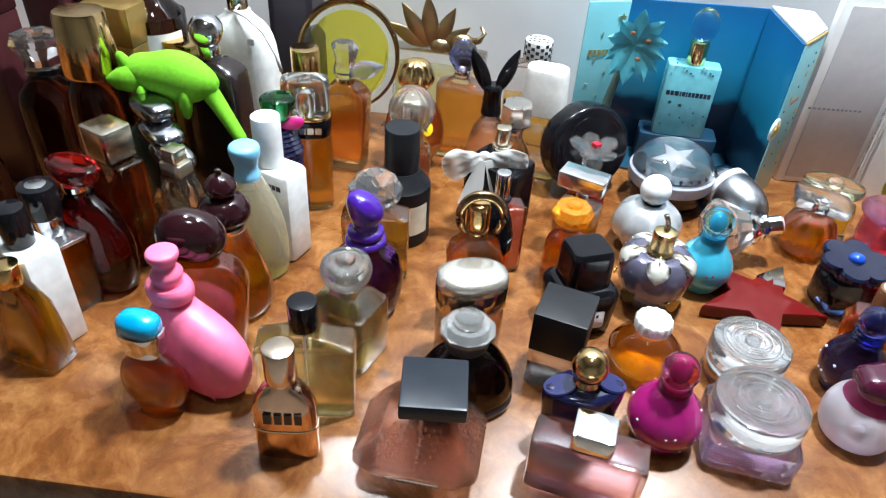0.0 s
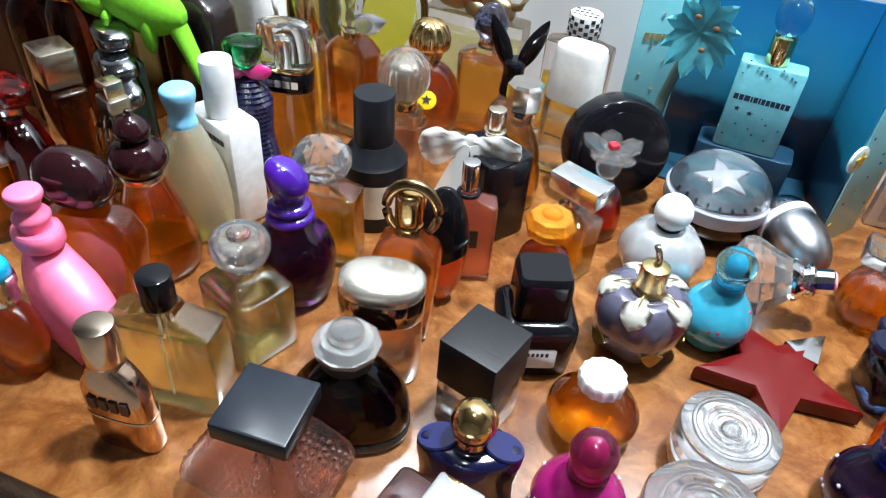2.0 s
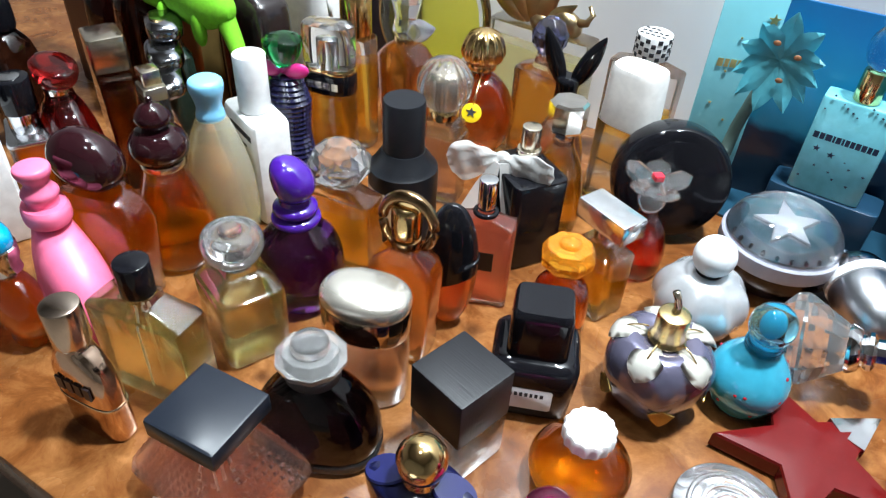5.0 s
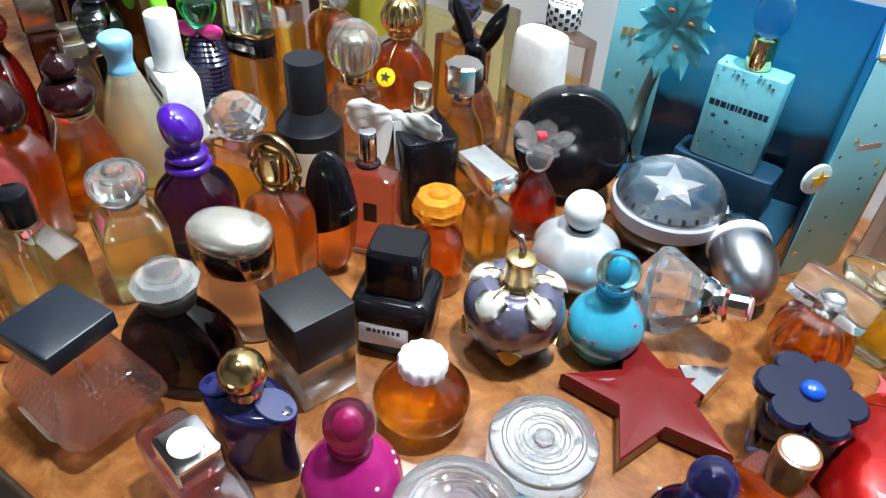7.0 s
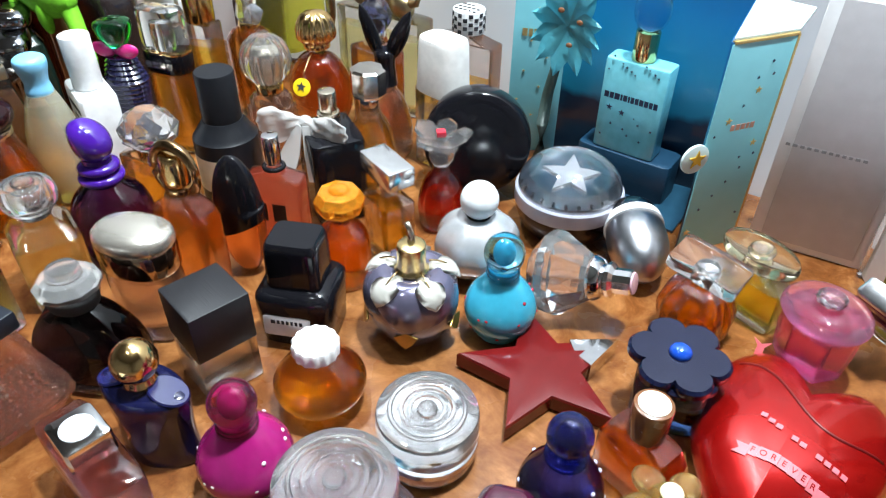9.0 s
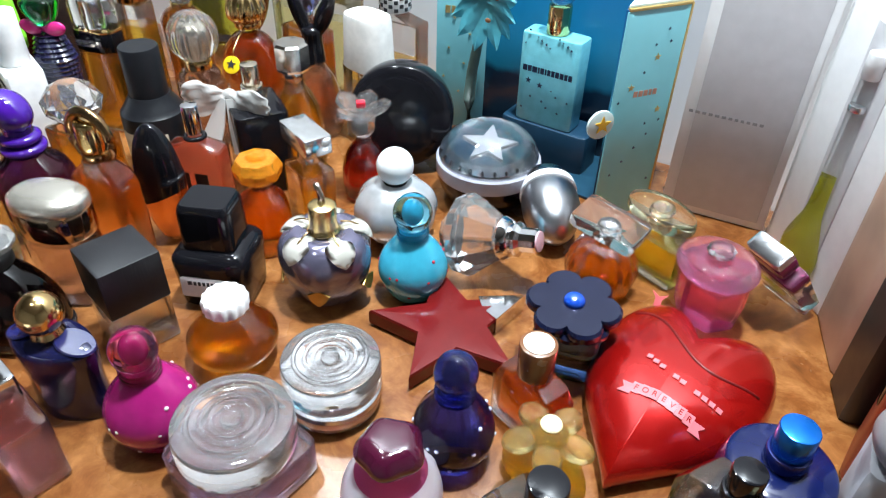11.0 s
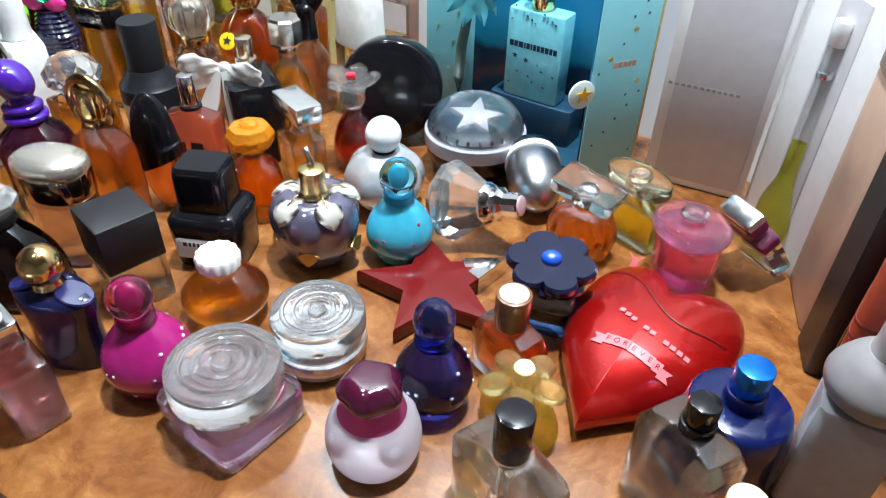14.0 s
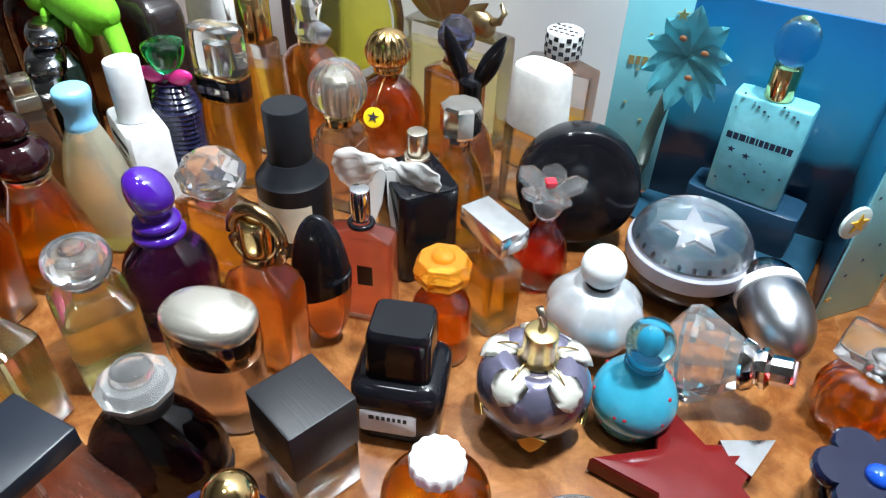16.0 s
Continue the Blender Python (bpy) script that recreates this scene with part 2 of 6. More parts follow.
def slab(shape, z0, z1, dome=0.0, steps=1, bevel=0.8):
    """A flat piece of any outline (millimetres), with bevelled rims."""
    cx, cy = sum(q[0] for q in shape) / len(shape), sum(q[1] for q in shape) / len(shape)
    rel = [(x - cx, y - cy) for x, y in shape]
    big = max(math.hypot(*q) for q in rel)
    k = 1 - bevel / big
    rings = [(k, k, z0, cx, cy), (1, 1, z0 + bevel, cx, cy), (1, 1, z1 - bevel, cx, cy), (k, k, z1, cx, cy)]
    if dome:
        rings = [(k, k, z0, cx, cy)] + [(math.cos(a) ** 0.6, math.cos(a) ** 0.6, z0 + bevel + (z1 - z0 - bevel) * math.sin(a), cx, cy) for a in np.linspace(0, 1.45, 9)]
    return loft(rings, shape=rel)


def puffy(shape, z0, z1, rim=4.0, steps=22, n_power=1.0):
    """A cushion of any outline (millimetres): upright rim, then a dome that rounds off its outline as it rises."""
    mean = sum(math.hypot(*q) for q in shape) / len(shape)
    levels = [(0.88, z0), (0.97, z0 + rim * 0.4), (1.0, z0 + rim)] + [(math.cos(a), z0 + rim + (z1 - z0 - rim) * math.sin(a)) for a in np.linspace(0.12, 1.5, steps)]
    bm = bmesh.new()
    rows = []
    for k, (s, z) in enumerate(levels):
        b = (1 - s) ** n_power if k > 2 else 0.0
        row = []
        for x, y in shape:
            d = math.hypot(x, y) or 1.0
            row.append(bm.verts.new(Vector((s * ((1 - b) * x + b * mean * x / d), s * ((1 - b) * y + b * mean * y / d), z)) * U))
        rows.append(row)
    for lo, hi in zip(rows, rows[1:]):
        for i in range(len(lo)):
            j = (i + 1) % len(lo)
            bm.faces.new((lo[i], lo[j], hi[j], hi[i]))
    bm.faces.new(rows[0][::-1])
    bm.faces.new(rows[-1])
    bmesh.ops.recalc_face_normals(bm, faces=bm.faces)
    upper = [v for row in rows[3:] for v in row]
    for _ in range(12):
        bmesh.ops.smooth_vert(bm, verts=upper, factor=0.5, use_axis_z=True)
    for f in bm.faces:
        f.smooth = True
    return bm


def part(name, bm, material, parent, label=""):
    mesh = bpy.data.meshes.new(name)
    bm.to_mesh(mesh)
    bm.free()
    mesh.materials.append(material)
    ob = new(name, mesh)
    ob.parent = parent
    return tagged(ob, label)


def thing(name, x, y, rot, label, category="perfume bottle", group="perfume collection", z=0.0, tall=1.0):
    ob = new(name)
    ob.empty_display_size = 0.02
    ob.matrix_world = at_mm(x, y, z, 0, 0, rot) @ Matrix.Diagonal((1, 1, tall, 1))
    return tagged(ob, label, category, group)


def structure(name, bm, material, label):
    mesh = bpy.data.meshes.new(name)
    bm.to_mesh(mesh)
    bm.free()
    mesh.materials.append(material)
    return tagged(new(name, mesh), label, kind="structure")


def box_bm(x0, x1, y0, y1, z0, z1):
    bm = bmesh.new()
    bmesh.ops.create_cube(bm, size=1)
    bm.transform(Matrix.Translation(((x0 + x1) / 2, (y0 + y1) / 2, (z0 + z1) / 2)) @ Matrix.Diagonal((x1 - x0, y1 - y0, z1 - z0, 1)))
    return bm


def bars(parent, place, widths, height, gap, material=INK, name="lettering", thick=0.25):
    """A line of unreadable print: low raised bars on a face."""
    bm = bmesh.new()
    x = -(sum(widths) + gap * (len(widths) - 1)) / 2
    for w in widths:
        piece = bmesh.ops.create_cube(bm, size=1)["verts"]
        bmesh.ops.transform(bm, matrix=Matrix.Translation(((x + w / 2) * U, 0, 0)) @ Matrix.Diagonal((w * U, height * U, thick * U, 1)), verts=piece)
        x += w + gap
    return part(name, moved(bm, place), material, parent)


def filled(parent, rings, p=2, n=40, fill=AMBER, level=0.85, wall=1.8, base=4.0, material=None, shape=None, degrees=38, name="glass_body"):
    """A glass body with its perfume inside."""
    body = part(name, loft(rings, p, n, shape, degrees), material or SHELL, parent)
    low, high = rings[0][2] + base, rings[0][2] + (rings[-1][2] - rings[0][2]) * level
    part("perfume", loft(inset(rings, wall, low, high), p, n, shape), fill, parent)
    return body



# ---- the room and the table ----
# Added walls and ceiling out of view, kept dim so gloss reflects less light.
ROOMDIM = plain("room_dim_tone", (0.22, 0.21, 0.195), 0.7, vary=0.1, scale=5)
BACK, FRONT = 0.875, 0.295
structure("table_top", moved(loft(block(1900, 485, 28, -28.2, 3), 14, 80), at_mm(120, 485, 0)), BURL, "glossy brown burl wood table top")
structure("table_apron", box_bm(-0.98, 1.25, FRONT + 0.03, BACK - 0.02, -0.16, -0.034), plain("dark_wood", (0.05, 0.022, 0.012), 0.4), "dark wooden apron under the table top")
structure("floor", box_bm(-2.2, 2.4, -2.2, 1.0, -0.80, -0.76), plain("floor_tiles", (0.34, 0.27, 0.21), 0.35, scale=6), "plain brown floor")
structure("wall_north", box_bm(-2.2, 2.4, BACK, BACK + 0.1, -0.76, 1.8), WALLPAINT, "white painted wall behind the table")
structure("wall_south", box_bm(-2.2, 2.4, -2.3, -2.2, -0.76, 1.8), ROOMDIM, "unseen dim grey wall added to close the room")
structure("wall_west", box_bm(-2.3, -2.2, -2.2, BACK, -0.76, 1.8), ROOMDIM, "unseen dim grey wall added to close the room")
structure("wall_east", box_bm(2.4, 2.5, -2.2, BACK, -0.76, 1.8), ROOMDIM, "unseen dim grey wall added to close the room")
structure("ceiling", box_bm(-2.3, 2.5, -2.3, BACK + 0.1, 1.8, 1.9), ROOMDIM, "unseen dim grey ceiling added to close the room")

# ---- front rows, from the left ----


def turquoise_cap_bottle():
    t = thing("perfume_bottle", -137, 302, -10, "round amber glass perfume bottle with turquoise stone cap", tall=0.95)
    rings = [(9, 7, 0), (15, 10, 1.5)] + globe(21.5, 13, 24, 25, 12, -0.9, 0.92) + [(8, 7, 50), (8, 7, 52)]
    filled(t, rings, 2, 40, fluid("rust_perfume", (1.0, 0.34, 0.04)), 0.8, 1.5, 3)
    part("collar", loft([(9, 7, 50), (12, 9, 52), (11, 8.5, 57), (13, 10, 62), (13, 10, 67), (12, 9, 68)], 2.6), CHROME, t)
    part("cap", loft(smooth_rings([(12, 8.5, 67), (12.8, 9.2, 70), (12, 8.5, 75), (8, 5, 78.5), (2, 1.5, 79.5)]), 2.6), plain("turquoise_enamel", (0.0, 0.30, 0.55), 0.12, coat=0.6), t, "turquoise enamel cap")


def pink_bottle():
    pink = plain("bubblegum_pink_rubber", (0.85, 0.16, 0.30), 0.42)
    t = thing("perfume_bottle", -131, 331, -18, "matt bubblegum pink perfume bottle with draped folds and flared cap", tall=0.95)
    part("body", loft([(14, 8, 0, 17, 0), (22, 12, 2, 17, 0), (29, 15, 8, 16, 0), (34, 17, 18, 15, 0), (36, 17.5, 28, 14, 0), (35, 17, 38, 12.5, 0), (31, 15.5, 47, 10.5, 0), (25, 13.5, 54, 7.5, 0), (17, 11.5, 60, 3.5, 0), (11.5, 9.5, 66, 0, 0)], 2.2, 48, degrees=60), pink, t)
    part("collar", loft(smooth_rings([(11, 10, 67), (14.5, 12, 70), (15, 12, 76), (13, 11, 79)])), pink, t)
    part("cap", loft(smooth_rings([(8.5, 8.5, 78), (8, 8, 81), (9.5, 9.5, 86), (7, 7, 90), (6.5, 6.5, 93), (9, 9, 98), (9, 9, 101), (8, 8, 102)])), pink, t)
    for k, (a, lift) in enumerate(((-6, 0), (0, 5), (7, 9), (13, 14))):
        pts = [(-9 + 8.5 * i + a * 0.4, -14.5 - 1.8 * math.sin(i * 0.9), 18 + lift + 7 * math.sin(i * 0.7 + k * 0.3) - i * 2.4) for i in range(6)]
        part("fold", tube(pts, [0.5, 1.4, 1.8, 1.8, 1.4, 0.5], 8), pink, t)


def just_bottle():
    rose = plain("rose_gold_mirror", (0.74, 0.52, 0.38), 0.09, 1.0)
    t = thing("perfume_bottle", -51, 284, 6, "rose gold mirrored flat perfume bottle with raised dark lettering", tall=0.975)
    part("body", loft(smooth_rings([(16.5, 6.5, 0), (18, 8, 2), (18, 8, 14), (18, 8, 30), (17, 8, 42), (12, 7.5, 52), (7.5, 7, 57), (6.5, 6.5, 60)], 3), 3.2, 48), rose, t)
    part("band", loft([(18.3, 8.3, 23), (18.6, 8.6, 24), (18.3, 8.3, 25)], 3.2, 48), PALEGOLD, t)
    part("collar", loft(drum(7.2, 4, 58, 0.6)), CHROME, t)
    part("cap", loft(drum(8.7, 22, 61, 0.8)), plain("pale_rose_metal", (0.74, 0.60, 0.48), 0.16, 1.0), t, "shiny pale gold cylinder cap")
    bars(t, at_mm(0, -8.4, 36, 90), [4.5, 4, 4, 4], 8, 1.6, plain("dark_lettering", (0.03, 0.02, 0.02), 0.3), thick=1.2)


def square_clear_bottle():
    t = thing("perfume_bottle", -48, 320, 8, "clear rectangular glass bottle with black round cap", tall=0.965)
    filled(t, block(58, 25, 56, 0, 2) + [(16, 9, 60), (9, 8, 62), (8, 8, 65)], 10, 48, PALE, 0.66, 3, 6)
    part("collar", loft(drum(7.5, 2.5, 64, 0.5)), PALEGOLD, t)
    part("cap", loft(drum(8.6, 19, 66, 0.9)), BLACK, t, "black cylinder cap")
    part("dip_tube", loft([(0.8, 0.8, 6), (0.8, 0.8, 62)], 2, 8), WHITE, t)


def round_stopper_bottle():
    t = thing("perfume_bottle", -34, 369, -22, "square pale yellow glass bottle with large round crystal stopper", tall=0.88)
    filled(t, block(43, 38, 50, 0, 2.5) + [(15, 14, 56), (9, 9, 59), (8, 8, 63)], 9, 48, PALE, 0.78, 3, 6)
    part("collar", loft(drum(9.5, 4, 62, 0.8)), CLEAR, t)
    part("stopper", loft(smooth_rings([(9, 9, 65), (14, 14, 69), (16.5, 16.5, 77), (15, 15, 84), (11, 11, 86.5), (10, 10, 85), (4, 4, 85.5)])), BRIGHT, t, "round pressed crystal stopper")
    part("knob", loft(globe(6.5, 6.5, 4, 86, 8)), CRYSTAL, t)


def purple_bottle():
    violet = plain("violet_lacquer", (0.05, 0.008, 0.24), 0.1, coat=0.7)
    t = thing("perfume_bottle", -31, 415, 10, "dark purple gourd shaped perfume bottle with slanted violet cap", tall=0.97)
    part("body", loft(smooth_rings([(13, 13, 0), (21, 21, 3), (25, 25, 16), (26, 26, 32), (22, 22, 46), (13, 13, 55), (10, 10, 58)])), glass("deep_violet_glass", (0.10, 0.02, 0.16), 0.03), t)
    for z, r in ((57, 14), (64, 12.5)):
        part("ring", loft(smooth_rings([(r - 3, r - 3, z), (r, r, z + 2), (r, r, z + 5), (r - 3, r - 3, z + 7)])), violet, t)
    part("neck", loft([(9.5, 9.5, 55), (8.5, 8.5, 76)]), violet, t)
    bm = loft(smooth_rings([(8, 8, 68), (8, 8, 73), (11, 11, 79), (12.5, 12, 86), (11, 10.5, 92), (6, 6, 96), (1, 1, 97)]), 2, 40)
    for v in bm.verts:
        if v.co.z > 76 * U:
            v.co.z += -v.co.x * 0.38 * min(1.0, (v.co.z / U - 76) / 14)
    part("cap", bm, violet, t, "slanted glossy violet cap")


def faceted(rings, n, degrees=5, turn=0.0):
    shape = [(math.cos(2 * math.pi * i / n + turn), math.sin(2 * math.pi * i / n + turn)) for i in range(n)]
    return loft(rings, shape=shape, degrees=degrees)


def cut_crystal(r, z0, z1, n=10):
    """A cut stopper: rows of facets, each turned by half a step."""
    bm = bmesh.new()
    levels = [(0.55, 0), (0.95, 0.3), (1.0, 0.55), (0.72, 0.85), (0.35, 1.0)]
    loops = []
    for k, (f, h) in enumerate(levels):
        turn = math.pi / n * (k % 2)
        loops.append([bm.verts.new((r * f * math.cos(2 * math.pi * i / n + turn) * U, r * f * math.sin(2 * math.pi * i / n + turn) * U, (z0 + (z1 - z0) * h) * U)) for i in range(n)])
    for k in range(len(loops) - 1):
        a, b = loops[k], loops[k + 1]
        for i in range(n):
            j = (i + 1) % n
            if k % 2 == 0:
                bm.faces.new((a[i], a[j], b[i]))
                bm.faces.new((a[j], b[j], b[i]))
            else:
                bm.faces.new((a[i], b[j], b[i]))
                bm.faces.new((a[i], a[j], b[j]))
    bm.faces.new(loops[0][::-1])
    bm.faces.new(loops[-1])
    bmesh.ops.recalc_face_normals(bm, faces=bm.faces)
    return bm


def cut_stopper_bottle():
    t = thing("perfume_bottle", -32, 457, 6, "clear glass bottle of yellow perfume with cut crystal stopper", tall=1.02)
    filled(t, block(50, 23, 52, 0, 2) + [(12, 8, 56), (7, 7, 59)], 9, 48, HONEY, 0.7, 2.5, 5)
    part("collar", loft(drum(8, 5, 57, 0.8)), CLEAR, t)
    part("stopper", cut_crystal(20, 61, 88, 8), BRIGHT, t, "cut crystal stopper")


def matt_black_bottle():
    t = thing("perfume_bottle", -21, 510, 0, "matt black cylindrical bottle with tall black cap")
    part("body", loft(smooth_rings([(22, 22, 0), (23.5, 23.5, 1.5), (23.5, 23.5, 20), (23.5, 23.5, 46), (22, 22, 50), (17, 17, 57), (14.6, 14.6, 61)], 3)), MATTE, t)
    part("cap", loft([(13.8, 13.8, 61), (13.8, 13.8, 94), (13.2, 13.2, 95)]), MATTE, t)
    bm = loft([(23.8, 23.8, 12), (23.8, 23.8, 38)], closed=False)
    bmesh.ops.delete(bm, geom=[v for v in bm.verts if v.co.y > -0.010], context="VERTS")
    part("label", bm, PAPER, t, "gold paper label")


def ring_cap_bottle():
    t = thing("perfume_bottle", 44, 416, 8, "amber glass bottle with bronze ring shaped cap", tall=1.03)
    filled(t, [(15, 11, 0), (16.5, 12.5, 2), (18, 12, 30), (19, 11, 55), (16, 10, 62), (8, 7, 68), (7, 7, 71)], 7, 48, PEACH, 0.86, 2, 5)
    part("collar", loft(drum(8, 5, 70, 0.8)), BRONZE, t)
    part("cap", loft(smooth_rings([(6.5, 6.5, 74), (8, 8, 78), (8, 8, 90), (7, 7, 93), (5, 5, 94)])), GOLD, t)
    pts = [(2 + 14.5 * math.cos(a), -2, 84 + 15.5 * math.sin(a)) for a in np.linspace(-0.9, 4.3, 22)]
    part("ring", tube(pts, [2.0 + 1.3 * math.sin(k / 21 * math.pi) for k in range(22)], 12), BRONZE, t, "dark bronze ring handle")


def lens_bottle():
    t = thing("perfume_bottle", 54, 447, 20, "pebble shaped bottle, frosted orange below and glossy black above")
    part("body", loft(globe(16, 10, 42, 41, 20, -0.97, 0.1), 2.2), glass("frosted_orange_glass", (0.95, 0.36, 0.10), 0.22), t)
    bm = loft(globe(16.5, 10.6, 42.5, 41, 20, -0.15, 0.995), 2.2)
    for v in bm.verts:
        if v.co.z < 50 * U:
            v.co.z += v.co.x * 0.45
    part("cap", bm, BLACK, t, "glossy black cap")


def coral_bottle():
    t = thing("perfume_bottle", 59, 477, 20, "flat coral pink glass perfume bottle with small chrome cap")
    filled(t, block(38, 18, 58, 0, 2) + [(6, 6, 61), (5, 5, 64)], 10, 48, CORAL, 0.95, 2.2, 4, shell("coral_glass", (1.0, 0.86, 0.82)))
    part("ribbon", tube([(6.2 * math.cos(a), 6.2 * math.sin(a), 63.5) for a in np.linspace(0, 2 * math.pi, 20, endpoint=False)], 1.6, 8, True), BLACK, t)
    part("cap", loft(drum(5.4, 19, 66, 0.7)), CHROME, t)
    bars(t, at_mm(0, -8.9, 34, 90), [3, 9], 14, 4, plain("black_emblem", (0.02, 0.01, 0.01), 0.4), "emblem")


def orange_cap_bottle():
    orange = glass("orange_glass", (1.0, 0.42, 0.03), 0.02, body=0.3)
    t = thing("perfume_bottle", 113, 475, 0, "round orange glass perfume bottle with faceted orange stopper", tall=0.945)
    filled(t, smooth_rings([(13, 13, 0), (17, 17, 2), (17.5, 17.5, 22), (15, 15, 38), (8, 8, 45), (7, 7, 50)]), 2, 40, AMBER, 0.8, 1.8, 4, shell("pale_orange_glass", (0.98, 0.66, 0.42)))
    part("collar", loft(drum(7, 3, 49, 0.5)), CHROME, t)
    part("stopper", faceted([(9, 9, 51), (15, 15, 56), (16, 16, 62), (13, 13, 68), (6, 6, 69)], 8), orange, t, "faceted orange stopper")
    part("knob", loft(globe(6.5, 6.5, 3, 69, 6)), orange, t)


def bar_cap_bottle():
    t = thing("perfume_bottle", 122, 513, -24, "small clear square bottle with wide silver bar cap")
    filled(t, block(32, 24, 44, 0, 1.5) + [(6, 6, 47), (5, 5, 53)], 12, 48, HONEY, 0.62, 2.4, 6)
    part("collar", loft(drum(6, 5, 50, 0.6)), CHROME, t)
    part("cap", loft(block(37, 19, 13, 58, 1.0), shape=BOXY), plain("white_silver_cap", (0.80, 0.81, 0.82), 0.14, 0.9), t, "white silver bar cap")
    part("clasp", loft(globe(3, 3, 5, 47, 8)), CHROME, t)


def bow_bottle():
    t = thing("perfume_bottle", 56, 537, -34, "black square perfume bottle with white organza bow")
    part("body", loft(block(47, 38, 62, 0, 2), 12, 48), BLACK, t)
    part("neck", loft(drum(8, 10, 62, 0.6)), CLEAR, t)
    part("cap", loft(drum(6.2, 15, 75, 0.8)), PALEGOLD, t)
    part("collar", loft(drum(8, 3.5, 72, 0.8)), PALEGOLD, t)
    mat, nodes, links, shader = nodes_of("white_organza")
    add_relief(nodes, links, shader, 900, 0.25)
    set_in(shader, Base_Color=(0.70, 0.69, 0.67, 1), Roughness=0.6, Alpha=0.5)
    bow = part("bow", loft(globe(4.5, 3.5, 4, 70, 8)), mat, t, "white organza bow")
    bow.matrix_local = at_mm(-6, -15, -2, 0, 0, 46) @ Matrix.Diagonal((1.15, 1.15, 1.0, 1))

    for side in (-1, 1):
        bm = loft(smooth_rings([(2, 2, 0), (8, 3.4, 7), (13, 3.6, 16), (12, 2.6, 24), (5, 1, 28)]), 2, 24)
        for v in bm.verts:
            v.co.y += 0.0012 * math.sin(v.co.x * 900) + 0.0008 * math.sin(v.co.z * 420)
        part("loop", moved(bm, at_mm(side * 1.5, -1, 70, 12, side * 104, 0)), mat, bow)
        wide = slab([(-2.5, 0), (2.5, 0), (7.5, -20), (9, -42), (-6, -38), (-5, -20)], 0, 0.9, bevel=0.3)
        for v in wide.verts:
            v.co.z += 0.0014 * math.sin(v.co.y * 260) + 0.0008 * math.sin(v.co.x * 700)
        part("tail", moved(wide, at_mm(side * 2, -4, 69, 74, 0, side * 9) @ pose(0, 0, 0, 0, 0, side * 14)), mat, bow)


def flower_crystal_bottle():
    t = thing("perfume_bottle", 133, 562, 10, "small dark red bottle with clear crystal flower stopper")
    filled(t, smooth_rings([(12, 12, 0), (16, 16, 3), (17, 17, 18), (13, 13, 34), (7, 7, 42), (6, 6, 47)]), 2, 40, REDF, 0.85, 1.5, 3)
    stopper = part("stopper", loft(globe(9, 9, 8, 54, 8)), BRIGHT, t, "crystal flower stopper")
    for k, (a, lift, size) in enumerate(((20, 12, 1.1), (95, 16, 1.0), (165, 12, 1.15), (235, 2, 1.0), (300, 2, 1.1))):
        shape = [(0, -3), (8, -8), (17, -7), (21, 0), (17, 7), (8, 8), (0, 3)]
        bm = slab([(x * size, y * size) for x, y in shape], -1.5, 2.0, bevel=0.9)
        part("petal", moved(bm, at_mm(0, 0, 62, 0, 0, a) @ pose(0, 0, 0, 0, -lift - 14, 0)), PETAL, stopper)
    part("gem", moved(loft(block(6.5, 6.5, 4, 0, 0.8), 10, 24), at_mm(0, -2, 69, 0, 0, 30)), plain("red_gem", (0.55, 0.01, 0.03), 0.08, coat=0.8), stopper, "red square gem")


def black_disc_bottle():
    t = thing("perfume_bottle", 131, 616, 26, "glossy black round disc bottle standing on edge")
    disc = moved(loft(smooth_rings([(33, 33, -14), (39, 39, -11), (40.5, 40.5, 0), (39, 39, 11), (33, 33, 14)]), 2, 64), at_mm(0, 0, 40.5, 78))
    part("body", disc, BLACK, t)
    part("face", moved(loft([(30, 30, 0), (31, 31, 1.5), (28, 28, 2.4)], 2, 64), at_mm(0, -14, 43.6, 78)), plain("black_inset", (0.006, 0.006, 0.008), 0.14, shine=0.3), t)


def dome_bottle():
    t = thing("perfume_bottle", 212, 606, 0, "round saucer bottle with clear glass dome and dark purple base", tall=1.25)
    part("base", loft(smooth_rings([(20, 20, 0), (30, 30, 3), (36, 36, 12), (37.5, 37.5, 18)])), glass("purple_base_glass", (0.10, 0.06, 0.22), 0.05), t)
    part("ring", loft([(37.5, 37.5, 18), (38.3, 38.3, 19), (38.3, 38.3, 26), (37, 37, 27)]), plain("pale_grey_ring", (0.36, 0.36, 0.42), 0.3), t, "frosted grey ring")
    part("plate", loft([(33, 33, 26.6), (33.5, 33.5, 27.4), (33, 33, 28.2)], 2, 48), plain("pale_grey_plate", (0.62, 0.63, 0.66), 0.16, 0.95), t, "silver plate under the dome")
    # A star-shaped bright reflection, laid on the plate as a pale slab.
    part("star_glint", moved(slab(star_shape(17), 0, 1, bevel=0.3), at_mm(0, 0, 28.4, 0, 0, 20)), plain("pale_glint", (0.62, 0.62, 0.65), 0.3), t, "painted star shaped reflection under the dome")
    part("dome", loft(globe(36.5, 36.5, 19, 26.8, 16, 0.0, 0.999), 2, 56), shell("smoky_dome_glass", (0.78, 0.82, 0.86), 0.02), t, "clear glass dome")
    for k in range(9):
        a = -2.6 + 0.27 * k
        part("stud", moved(loft(globe(1.8, 1.2, 1.4, 0, 6), 2, 10), at_mm(30.6 * math.cos(a), 30.6 * math.sin(a), 28.6, 0, 0, math.degrees(a))), INK, t)


